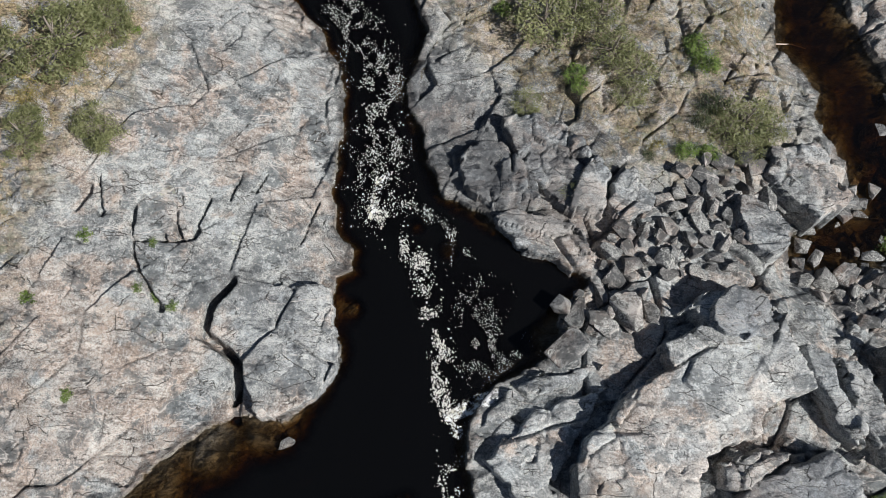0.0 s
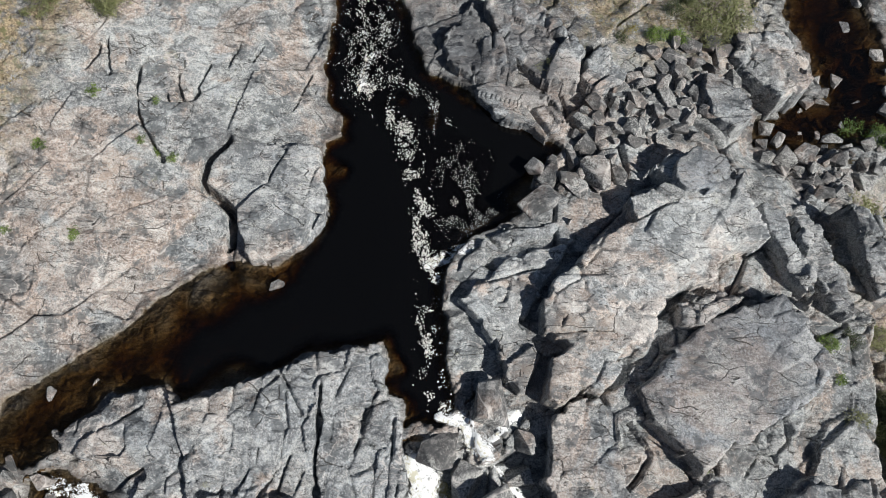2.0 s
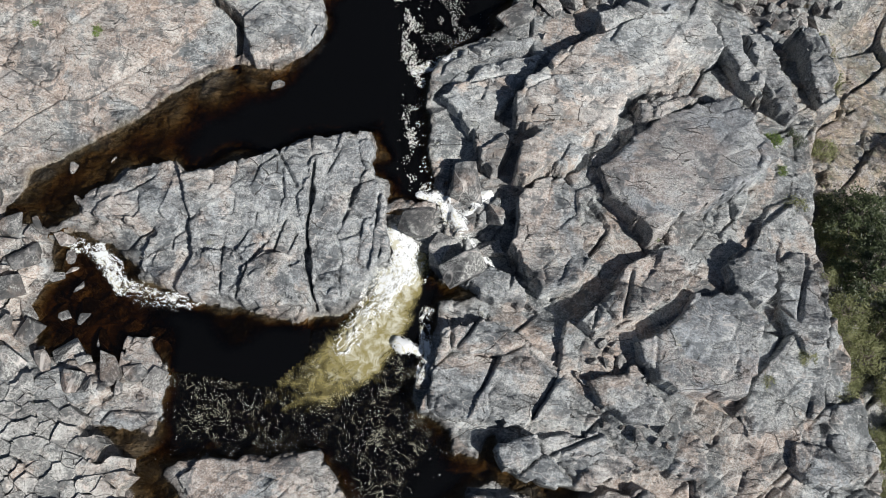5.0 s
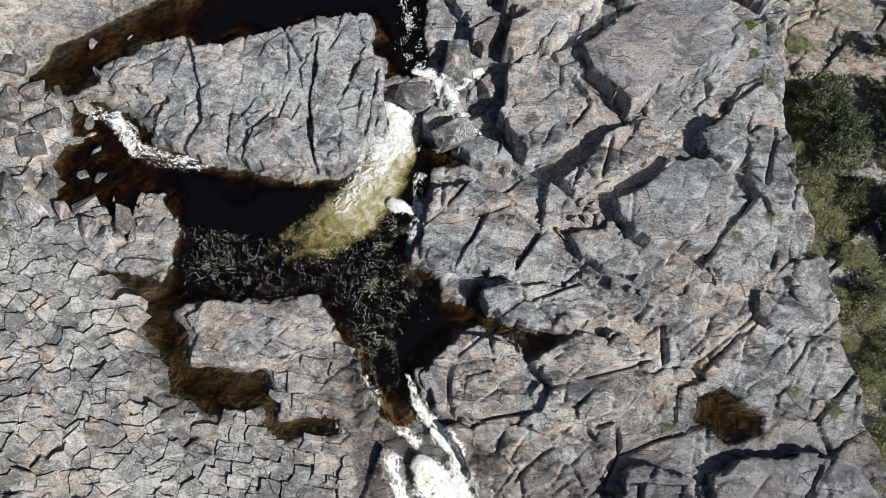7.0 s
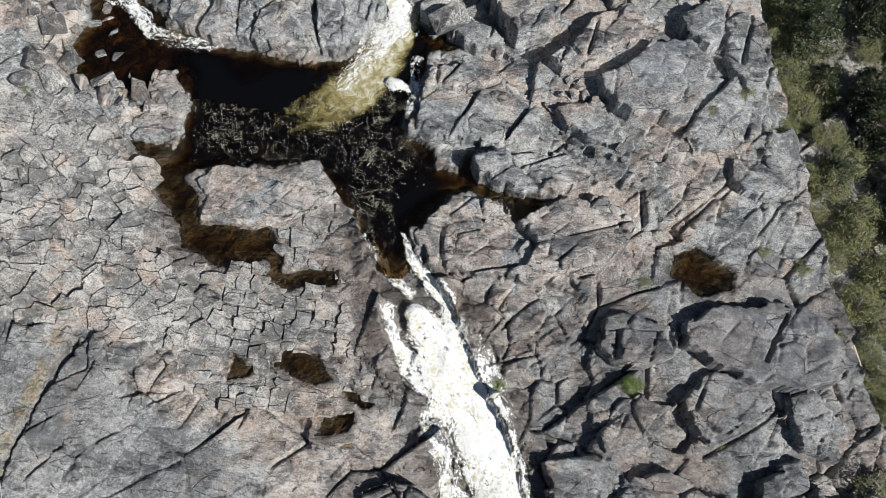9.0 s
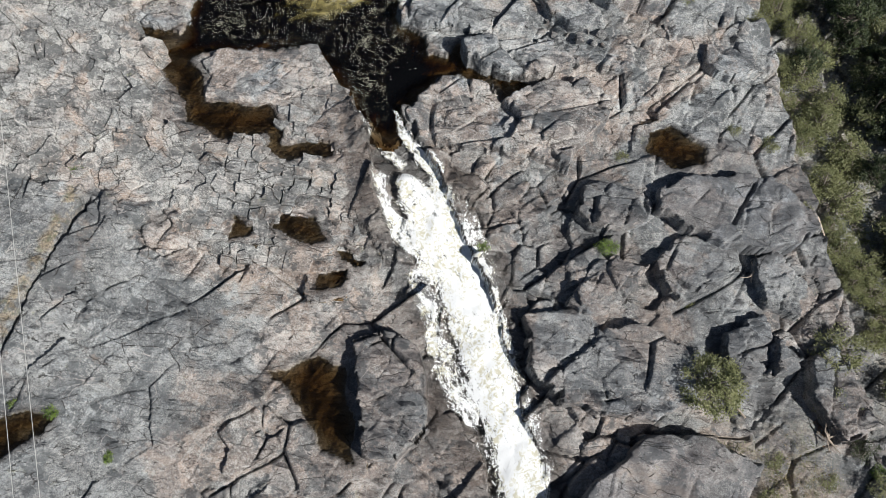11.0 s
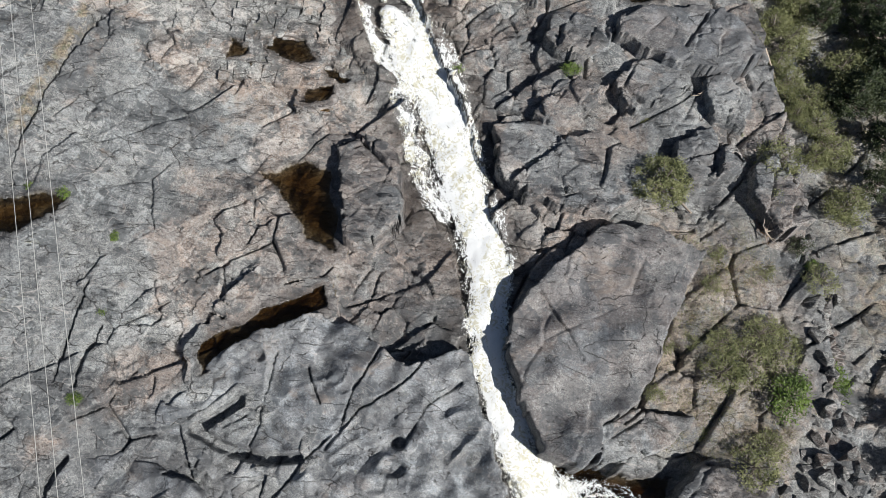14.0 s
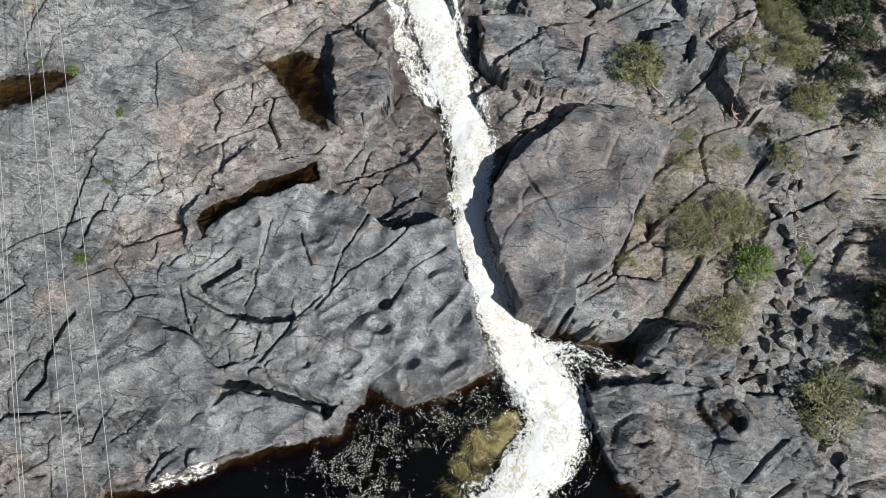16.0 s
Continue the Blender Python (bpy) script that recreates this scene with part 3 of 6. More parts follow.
# joints that open into long cracks: line, half width, depth
CRACKS = [
    ([(-5.2, -2.2), (-5.2, -4.8), (-5.3, -6.1), (-5, -8.2), (-4.4, -10.6)], 0.22, 0.9),
    ([(-7.5, -6.8), (-8.3, -8.3), (-8.9, -10.4)], 0.12, 0.4),
    ([(-15.1, -30.6), (-15.9, -32.9), (-16.8, -36.1), (-17.6, -39.4), (-17.6, -42.9)], 0.22, 0.6),
    ([(-12.3, -33.4), (-11.1, -33), (-9.9, -32.9)], 0.12, 0.3),
    ([(-12.2, -47.8), (-12.7, -49.7), (-13, -51.8), (-13, -53.6)], 0.2, 0.5),
    ([(-11.6, 12.2), (-12.6, 11), (-12.9, 9.2), (-11.8, 8.5), (-11, 7.7), (-11, 6.3), (-11, 4.9)], 0.34, 1.7),
    ([(-16.8, 15.8), (-16.8, 14.1)], 0.17, 0.7),
    ([(-15.3, 14.4), (-16.2, 14.1), (-16.7, 14.1), (-16.6, 12.9), (-15.9, 11.8), (-15, 10.4)], 0.18, 0.7),
    ([(-14.6, 15.8), (-14.5, 14.4)], 0.16, 0.6),
    ([(-15.3, 14.2), (-14.4, 14.3), (-13.7, 14.5)], 0.13, 0.5),
    ([(-13, 16.6), (-13.6, 14.8)], 0.2, 0.8),
    ([(-18.6, 17.4), (-18.4, 15.4)], 0.14, 0.6),
    ([(-19, 16.7), (-19.7, 15.6)], 0.25, 0.5),
    ([(-7.3, 17.3), (-8, 14.6)], 0.1, 0.35),
    ([(-11.4, 18.3), (-11.9, 16.7)], 0.1, 0.35),
    ([(-10.1, 18.5), (-10.6, 17.3)], 0.12, 0.4),
    ([(6.7, -49.6), (5.5, -49.9), (4.3, -52.2), (3.6, -54.3), (2.3, -55.8), (1.3, -57.2), (-0.2, -59.2)], 0.14, 0.4),
    ([(9.4, -49.5), (8, -50.4), (7.4, -51.5), (6.3, -52.3), (4.5, -53.5), (2.8, -55.7)], 0.14, 0.4),
    ([(-0.5, -50.7), (-0.8, -52.6), (-1.3, -55.4), (-2.2, -57.5)], 0.1, 0.25),
    ([(1.4, -51.4), (2.4, -53.3)], 0.14, 0.4),
    ([(10.3, -51.4), (8.4, -53), (7.3, -55.2)], 0.12, 0.3),
    ([(-11.1, -50.2), (-11.7, -51.9), (-11.9, -53.6)], 0.2, 0.5),
    ([(-2.4, -53.6), (-3.6, -54.6), (-4.8, -55.4), (-3.0, -56.2), (-0.6, -56.6), (1.4, -56.4)], 0.42, 1.0),
    ([(-2.0, -60.6), (0.4, -60.5), (2.4, -61.0), (4.7, -61.6), (6.4, -61.5)], 0.5, 1.2),
    ([(-11.8, -57.8), (-12.6, -59.5), (-12.7, -61.8), (-13.3, -62.7)], 0.35, 0.8),
    ([(22.3, -46.6), (21.6, -48.9), (20.7, -52), (19.7, -52.8)], 0.16, 0.5),
    ([(24.2, -26.2), (22.7, -28.9)], 0.12, 0.4),
    ([(18, -41.1), (20.5, -40.9), (23.4, -41)], 0.15, 0.5),
    ([(14.4, -45.7), (16, -47.9), (17.1, -49.6)], 0.08, 0.25),
]
# round holes that stones have ground into the rock: x, y, radius, depth
POTHOLES = [(9, -58.4, 0.65, 0.5), (7, -55, 0.55, 0.7), (6, -53.7, 0.9, 0.35), (-1.5, -51, 0.45, 0.3), (2.6, -59, 0.4, 0.3), (5.3, -59.5, 0.5, 0.3), (6.9, -56.4, 0.8, 0.6), (-3.7, -52.3, 0.4, 0.25), (-11.0, -63.6, 0.6, 0.35)]
# where loose stones lie on the rock: shingled flags, squared blocks, and a bare ledge among them
FLAGS = [(-26, -16.0), (-21.2, -15.7), (-19.5, -15.4), (-16.1, -17.4), (-13.4, -19.6), (-13.6, -22.6), (-12.6, -25.0), (-9.6, -26.4), (-7.6, -28.6), (-9.4, -30.2), (-12.4, -30.9), (-14.4, -29.5), (-19.3, -29.9), (-26, -30)]
BLOCKY = [(-10.9, -22.3), (-5.9, -21.6), (-2.8, -20.2), (-0.9, -22.2), (0.1, -25.7), (0.9, -28.2), (1.1, -32.2), (-0.4, -33.4), (-6.6, -33.4), (-9.6, -32.4), (-9.8, -30.2), (-7.4, -28.4), (-9.4, -26.2)]
LEDGE = [(-10.8, -20.0), (-9.6, -18.9), (-6.4, -18.9), (-3.6, -18.2), (-2.0, -20.4), (-3.1, -21.5), (-5.2, -22.5), (-8.9, -22.7), (-10.1, -22.5), (-10.0, -21.0)]
# how rugged the rock is, region by region
SMOOTH_BANK = [(-34, 36), (-8, 32), (-5, 14), (-6, 7), (-14, 3), (-24, -3), (-34, -4)]
SMOOTH_SHEET = [(-34, -32), (-15, -30.5), (-9, -34.5), (-4.5, -36), (-4, -40), (-9, -48), (-12, -56), (-34, -58)]
SOIL_A = [(-40, 40), (-20, 36), (-17.5, 27), (-19, 22), (-22, 17), (-24, 10), (-40, 6)]
SOIL_B = [(0, 40), (0.5, 31), (4, 26), (10, 20), (16, 19), (21, 21), (23, 26), (22, 40)]
SOIL_C = [(24, 6), (27, -4), (28, -14), (30, -24), (33, -34), (36, -46), (40, -60), (60, -60), (60, 20), (30, 12)]
SOIL_D = [(20, -42), (27, -40), (29, -46), (30, -54), (24, -55), (20, -50)]


# where lichen and spray stain the rock dark; DARK_NORTH also paints in gorge shade
DARK_SIDE = [(9, -27), (14, -25), (20.5, -24), (29, -24), (36, -40), (40, -75), (-34, -75), (-30, -56), (-14, -54), (-6, -50), (-3, -46), (0.5, -37), (4, -34), (8, -36)]
DARK_NORTH = [(-2, 33), (1, 26), (4, 22), (8, 20), (9, 15), (4, 15.5), (-1, 19), (-3, 26)]


# where the rock is rusty brown, and where it is slate blue
BROWN_A = [(-13, -18), (-2, -18), (1, -24), (7, -32), (10, -42), (12, -48), (8, -50), (0, -48), (-6, -50), (-10, -46), (-6, -38), (-4, -35), (-12, -30)]
BROWN_B = [(3, -20), (16, -19), (20, -24), (12, -27), (9, -33), (14, -42), (22, -44), (30, -40), (30, -56), (22, -54), (12, -46), (7, -32)]
BROWN_C = [(-34, 14), (-20, 12), (-12, 4), (-22, -2), (-26, -20), (-14, -20), (-14, -28), (-34, -30)]
BLUE_A = [(-5, -52.7), (0, -48.4), (11, -49.5), (14, -58), (7, -61), (-3, -66), (-14, -66), (-13, -58)]


def warmth(x, y):
    w = np.maximum.reduce([smooth(-2, 2, inside(x, y, o, 4.0)) for o in (BROWN_A, BROWN_B, BROWN_C)])
    cold = np.maximum(smooth(-1.5, 1.5, inside(x, y, SMOOTH_SHEET, 4.0)), smooth(-1, 1, inside(x, y, BLUE_A, 4.0)))
    return 0.5 * w - 0.5 * cold + 0.35 * fbm(x, y, 5.0, 217, 4)


def stain_and_shade(x, y):
    s = np.maximum(smooth(-2.5, 2.5, inside(x, y, DARK_SIDE, 4.0)), smooth(-1, 1, inside(x, y, DARK_NORTH, 4.0)))
    s = np.maximum(s, 0.75 * smooth(-2, 2, inside(x, y, SMOOTH_SHEET, 4.0)))
    n = fbm(x, y, 3.0, 201, 5)
    # the extra 0.25 over DARK_NORTH deepens the gorge wall's painted shade
    return np.clip((0.6 * s + 0.25 * smooth(-1, 1, inside(x, y, DARK_NORTH, 4.0))) * (1 + 0.9 * n) + 0.5 * smooth(0.25, 0.55, fbm(x, y, 6.0, 207, 5)), 0, 0.9)


def relief(x, y, rugged, angle=0.65, seed=0, lively=0.0):
    """Broken rock: blocks within blocks, each with its own lift and lean; only some joints stand open, some areas are calm. Gives the height and a shade for each block."""
    a, ga, wa = blocks(x, y, 3.3, 1.7, angle, 11 + seed)
    b, gb, wb = blocks(x, y, 1.35, 1.6, angle + 0.4, 31 + seed)
    c, gc, wc = blocks(x, y, 0.62, 1.5, angle - 0.5, 51 + seed)
    busy = np.minimum(smooth(-0.1, 0.28, fbm(x, y, 4.0, 21 + seed, 3)) + lively, 1.3)
    open_a = smooth(-0.12, 0.15, fbm(x, y, 2.2, 23 + seed, 2))
    open_b = smooth(-0.08, 0.15, fbm(x, y, 1.4, 27 + seed, 2))
    layered = smooth(0.0, 0.3, fbm(x, y, 3.2, 29 + seed, 3))
    z = 0.62 * a + (0.09 + 0.42 * busy) * b + (0.012 + 0.13 * busy) * c
    # broken ledges: each block is split into steps that rise one way and drop sharply at the joint
    for spacing, tall, turn, who in ((0.9, 0.11, 0.15, wa), (0.45, 0.06, 0.4, wb)):
        th = angle + 1.5708 + turn * (who - 0.5) * 2
        u = (x * np.cos(th) + y * np.sin(th)) / (spacing * (0.7 + 0.8 * who)) + 7 * who + 0.14 * fbm(x, y, 0.9, 41 + seed, 3)
        z = z + tall * layered * (0.2 + 0.8 * busy) * (0.25 + wb) * (u - np.floor(u) - 0.5)
    z = z - 0.5 * open_a * np.exp(-(ga / 0.065) ** 2) - 0.3 * open_b * (0.3 + busy) * np.exp(-(gb / 0.05) ** 2) - 0.08 * busy * open_b * np.exp(-(gc / 0.05) ** 2)
    own = 0.5 + 0.45 * (wa - 0.5) + (0.35 + 0.3 * busy) * (wb - 0.5) + 0.35 * busy * (wc - 0.5)
    return rugged * z + 0.2 * fbm(x, y, 4.0, 71 + seed, 3) * (0.35 + 0.65 * rugged), own


def cut(x, y):
    z = 0
    wx, wy = x + 0.14 * fbm(x, y, 0.9, 91, 3), y + 0.14 * fbm(x, y, 0.9, 95, 3)
    gape = 0.45 + 0.9 * smooth(-0.25, 0.3, fbm(x, y, 1.3, 93, 2))
    for line, half, deep in CRACKS:
        d, k = from_line(wx, wy, line, 1.5)
        wide = half * (gape if half < 0.3 else 1.0)
        z = z - deep * (1 - smooth(0.4 * wide, wide, d))
    for a, b, r, deep in POTHOLES:
        z = z - deep * (1 - smooth(r * 0.5, r * 1.05, np.hypot(wx - a, (wy - b) * 1.3)))
    return z


# where the pools are shallow: x, y, radius
SHALLOWS = [(-21, -4, 7.0), (-18.5, -1.8, 7.0), (-15, 1.0, 6.5), (-12, 3.2, 5.5), (-9.3, 4.2, 4.5), (-10.5, -1.8, 3.0), (-4.9, 11.0, 1.6), (-1.5, 16, 1.6), (-1.0, -1.0, 1.2), (8, -20, 4.0), (3.4, -21, 1.8), (-13, -19, 2.6), (-9, -12.2, 2.5), (4.6, -8.6, 2.5), (5.5, 9.5, 2.0), (0.3, 14.5, 1.8)]
# the rock ends in a low cliff towards the wood
CLIFF = [(26.2, 14), (25.2, 4), (24, -2.7), (24, -5.4), (24.8, -10.4), (25.4, -15), (26.4, -20), (29, -29.5), (30, -32.6), (30.4, -37.2), (31.2, -41.9), (31.7, -44.5), (32.4, -49.4), (34.5, -56), (36, -75), (80, -75), (80, 14)]


# rock that the spray keeps wet
WET_ROCK = [[(2.8, -32.6), (5, -32.6), (7.9, -40), (9.2, -42.4), (6, -42.3), (5.2, -37.5)], [(5.2, -25.4), (7.4, -26.4), (9.2, -30.2), (10.6, -33.6), (8.6, -33.8), (6.6, -29.5)], [(0.4, -23.6), (2.2, -23.2), (5.6, -27.6), (4.4, -29.6), (1.6, -27.4)], [(12.5, -58.8), (9, -61.2), (6, -61.4), (6.4, -60.0), (11, -59.6), (13.6, -57.6)]]


def ground(x, y):
    """Height of the ground, with how wet it is and how much earth lies on it."""
    z0 = land(x, y)
    calm = np.maximum(smooth(-1, 1.5, inside(x, y, SMOOTH_BANK)), smooth(-1, 1.5, inside(x, y, SMOOTH_SHEET)))
    paved = smooth(-0.6, 0.6, np.maximum(inside(x, y, FLAGS), inside(x, y, BLOCKY)))
    calm = np.maximum(calm, 1.2 * paved)
    soil = np.maximum.reduce([k * smooth(-3, 2, inside(x, y, s)) for k, s in ((1.0, SOIL_A), (0.75, SOIL_B), (0.5, SOIL_C), (0.4, SOIL_D))])
    d_seam, _ = from_line(x, y, [(-15.6, -30.4), (-16.4, -33), (-17.3, -36), (-18.1, -39.5)], 3.0)
    soil = np.maximum(soil, 0.7 * (1 - smooth(0.1, 0.6, d_seam + 0.4 * fbm(x, y, 0.8, 65, 3))))
    rugged = 0.92 - 0.54 * calm
    far = smooth(38, 70, np.abs(x)) + smooth(40, 70, np.abs(y + 18))
    rough, own = relief(x, y, rugged)
    wx, wy = x + 0.5 * fbm(x, y, 1.4, 81, 4), y + 0.5 * fbm(x, y, 1.4, 87, 4)
    wet = np.zeros(np.shape(x))
    shelf = 1 - 0.9 * np.maximum.reduce([1 - smooth(r * 0.1, r, np.hypot(x - a, y - b)) for a, b, r in SHALLOWS])
    z = z0 - 2.3 * smooth(0.0, 1.0, inside(wx, wy, CLIFF, 3.0)) - 0.12 * paved
    floor_z = np.full(np.shape(x), -99.0)
    bed = np.full(np.shape(x), 99.0)
    for name, level, deep, outline in POOLS:
        s = inside(wx, wy, outline, 5.0)
        small = deep < 0.6
        w = smooth(0, 1.6 if small else 4.0, -s)
        z = np.where(s > -4.9, w * z + (1 - w) * (level + (0.12 if small else 0.3)), z)
        floor_z = np.where((s <= 0) & (s > -0.8), np.maximum(floor_z, level + 0.03 + 0.1 * np.minimum(1, -s)), floor_z)
        b = level - 0.06 - deep * shelf * smooth(-0.25, 1.2 if small else 2.2, s) + 0.25 * (rough if not small else 0.3 * rough)
        bed = np.where(s > 0, np.minimum(bed, b), bed)
        wet = np.maximum(wet, smooth(-0.55, 0.0, s))
    d, k = from_line(wx, wy, CHUTE_LINE, 5.0)
    s = inside(wx, wy, CHUTE, 5.0)
    level = np.interp(k, np.linspace(0, 1, len(CHUTE_Z)), CHUTE_Z)
    w = smooth(0.0, 3.5, -s)
    z = np.where(s > -4.9, w * z + (1 - w) * (level + 0.7), z)
    bed = np.where(s > 0, np.minimum(bed, level - 0.1 - 0.5 * smooth(0, 1.5, s) + 0.2 * rough), bed)
    chute = s > 0
    for o in WET_ROCK:
        wet = np.maximum(wet, smooth(-0.5, 0.5, inside(wx, wy, o, 3.0)))
    wet = np.maximum(wet, 0.95 * smooth(-2.6, 0.0, s + 1.2 * fbm(x, y, 1.6, 97, 3)))
    z = np.maximum(z + rough + cut(x, y) + soil * 0.25 * fbm(x, y, 1.0, 61, 4), floor_z)
    z = np.where(bed < 90, np.minimum(z, bed), z)
    hills = far * (2.0 + 6 * fbm(x, y, 90.0, 7, 4))
    return z + np.where(bed < 90, 0, hills), wet * ((bed > 90) | chute), soil, ((bed < 90) & ~chute) * 1.0, own


def sheet(name, X, Y, Z, keep=None, material=None, **masks):
    """A mesh over a grid of places; keep: which of its cells to fill."""
    ny, nx = X.shape
    idx = np.arange(nx * ny).reshape(ny, nx)
    quads = np.stack([idx[:-1, :-1], idx[:-1, 1:], idx[1:, 1:], idx[1:, :-1]], -1).reshape(-1, 4)
    if keep is not None:
        quads = quads[keep.ravel()]
    used = np.unique(quads)
    remap = np.zeros(nx * ny, np.int64)
    remap[used] = np.arange(len(used))
    quads = remap[quads]
    co = np.stack([X.ravel()[used], Y.ravel()[used], Z.ravel()[used]], -1)
    me = bpy.data.meshes.new(name)
    me.vertices.add(len(co))
    me.vertices.foreach_set("co", co.astype(np.float32).ravel())
    me.loops.add(quads.size)
    me.loops.foreach_set("vertex_index", quads.astype(np.int32).ravel())
    me.polygons.add(len(quads))
    me.polygons.foreach_set("loop_start", (np.arange(len(quads)) * 4).astype(np.int32))
    for key, arr in masks.items():
        at = me.attributes.new(key, "FLOAT", "POINT")
        at.data.foreach_set("value", np.broadcast_to(arr, X.shape).ravel()[used].astype(np.float32))
    me.update(calc_edges=True)
    me.validate()
    if material:
        me.materials.append(material)
    return me


def spread(lo, hi, step, out):
    """Places along one axis: even between lo and hi, then wider and wider out to the horizon."""
    far, d, grow = [], 0.0, step
    while d < out:
        grow *= 1.22
        d += grow
        far.append(d)
    return np.concatenate([lo - np.array(far[::-1]), np.arange(lo, hi, step), hi + np.array(far)])


GX, GY = np.meshgrid(spread(-27, 36.5, 0.092, 1600), spread(-70, 34, 0.092, 1600))
GZ, GWET, GSOIL, GSUNK, GOWN = ground(GX, GY)
me = sheet("ground", GX, GY, GZ, None, ROCK, wet=GWET, soil=GSOIL, sunk=GSUNK, own=GOWN, warm=warmth(GX, GY), tone=stain_and_shade(GX, GY))
land_ob = tagged(new("ground", me), "grey fractured gneiss bedrock sloping to the river", "ground", kind="structure")


def height(x, y):
    """Height of the ground as built, between the grid's corners."""
    x, y = np.atleast_1d(np.asarray(x, float)), np.atleast_1d(np.asarray(y, float))
    u, v = np.interp(x, GX[0], np.arange(GX.shape[1])), np.interp(y, GY[:, 0], np.arange(GY.shape[0]))
    i, j = np.minimum(u.astype(int), GX.shape[1] - 2), np.minimum(v.astype(int), GX.shape[0] - 2)
    fu, fv = u - i, v - j
    return (GZ[j, i] * (1 - fu) + GZ[j, i + 1] * fu) * (1 - fv) + (GZ[j + 1, i] * (1 - fu) + GZ[j + 1, i + 1] * fu) * fv


# ---- water ----
WATER_LABELS = {"upper": "dark peat-brown still river pool above the falls", "middle": "dark swirling pool below the first fall", "creek": "shallow brown side creek running over stones", "side": "shallow amber side stream beside the boulders", "lower": "dark foaming pool at the foot of the falls"}
for name, level, deep, outline in POOLS:
    pts = np.array(outline)
    X, Y = np.meshgrid(np.arange(pts[:, 0].min() - 1, pts[:, 0].max() + 1, 0.2), np.arange(pts[:, 1].min() - 1, pts[:, 1].max() + 1, 0.2))
    s = inside(X, Y, outline, 3.0)
    g = height(X, Y)
    depth = np.maximum(level - g, 0)
    c = s > -0.7
    keep = c[:-1, :-1] | c[1:, 1:]
    ob = new("water" if name in WATER_LABELS else "puddle", sheet("water", X, Y, np.full(X.shape, level) + 0.02 * fbm(X, Y, 1.5, 3, 3), keep, WATER, depth=depth))
    tagged(ob, WATER_LABELS.get(name, "shallow brown puddle in a hollow of the rock"), "water", kind="structure")
    for poly in ob.data.polygons:
        poly.use_smooth = True

# ---- rock slabs ----
def slab(label, outline, z, lean=(0.0, 0.0), rugged=0.6, angle=0.65, tone=0.0, seed=0, round_edge=0.1, swell=0.0, lively=0.0, scoops=0.0, material=None):
    """A block of bedrock that stands proud of the ground: broken sides, a leaning jointed top."""
    pts = np.array(outline)
    cx, cy = pts.mean(0)
    X, Y = np.meshgrid(np.arange(pts[:, 0].min() - 0.8, pts[:, 0].max() + 0.8, 0.085), np.arange(pts[:, 1].min() - 0.8, pts[:, 1].max() + 0.8, 0.085))
    step, gap, _ = blocks(X, Y, 0.9, 1.4, angle, 400 + seed)
    wx, wy = X + 0.22 * fbm(X, Y, 0.8, 81 + seed, 3), Y + 0.22 * fbm(X, Y, 0.8, 87 + seed, 3)
    s = inside(wx, wy, outline, 2.0) + 0.25 * step
    g = height(X, Y)
    broken, own = relief(X, Y, rugged, angle, seed, lively)
    top = z + lean[0] * (X - cx) + lean[1] * (Y - cy) + 0.8 * broken + cut(X, Y)
    edge = smooth(-0.07, 0.07, s)
    top = top + swell * fbm(X, Y, 2.2, 601 + seed, 2)
    # hollows scooped by the current, with sharp crests between them
    top = top - scoops * np.abs(fbm(0.8 * X + 0.6 * Y, 1.5 * (0.8 * Y - 0.6 * X), 2.4, 611 + seed, 2))
    top = top - 0.35 * round_edge * (1 - smooth(0, round_edge * 4, s))
    low = np.minimum(g, top) - 0.6
    Z = low + (np.maximum(top, g - 0.05) - low) * edge
    c = s > -0.25
    keep = c[:-1, :-1] | c[1:, 1:] | c[1:, :-1] | c[:-1, 1:]
    wet = np.zeros(X.shape)
    for _, level, _, outline_w in POOLS:
        wet = np.maximum(wet, (1 - smooth(level + 0.02, level + 0.16, Z)) * (inside(X, Y, outline_w, 2.0) > -1.0))
    for o in WET_ROCK:
        wet = np.maximum(wet, smooth(-0.4, 0.3, inside(wx, wy, o, 3.0)))
    ob = new("rock_block", sheet("rock_block", X, Y, Z, keep, material or SLAB, wet=wet, soil=0 * X, own=own, warm=warmth(X, Y), tone=np.clip(stain_and_shade(X, Y) + 0.55 * tone * (0.6 + 0.9 * fbm(X, Y, 2.5, 301 + seed, 4)), 0, 0.9)))
    return tagged(ob, label, "rock", group="rock slabs by the river")


slab("broad grey cracked bedrock block between two falls", [(-18.7, -4.8), (-16.8, -3.4), (-16.4, -2.9), (-13.5, -2.3), (-12.8, -3.2), (-10.3, -2.3), (-7.5, -1.3), (-6.6, -0.6), (-4.1, 0), (-2.2, 0.2), (-1.8, -0.7), (-1.7, -2.6), (-0.9, -3.1), (-0.5, -7.2), (-1.6, -8.7), (-3.3, -10.2), (-5.6, -10.6), (-8.3, -10.9), (-9.8, -10.3), (-11.4, -10.4), (-13.0, -9.8), (-14.5, -8.7), (-14.2, -6.5), (-16.9, -6.2), (-18.4, -5.8), (-19.2, -4.6)], 0.70, (0, 0.06), 1.05, 1.1, 0.25, 0, lively=0.45)
slab("angular grey bedrock block split from the bank", [(-12.7, 10.8), (-11.8, 12.1), (-9.8, 12.2), (-6.2, 12.1), (-5.8, 8.5), (-5.5, 7.3), (-6.7, 5.9), (-8.8, 4.9), (-10.2, 5.1), (-11, 8.1), (-12.2, 8.8)], 1.30, (-0.03, 0.02), 0.80, 0.9, 0.0, 7)
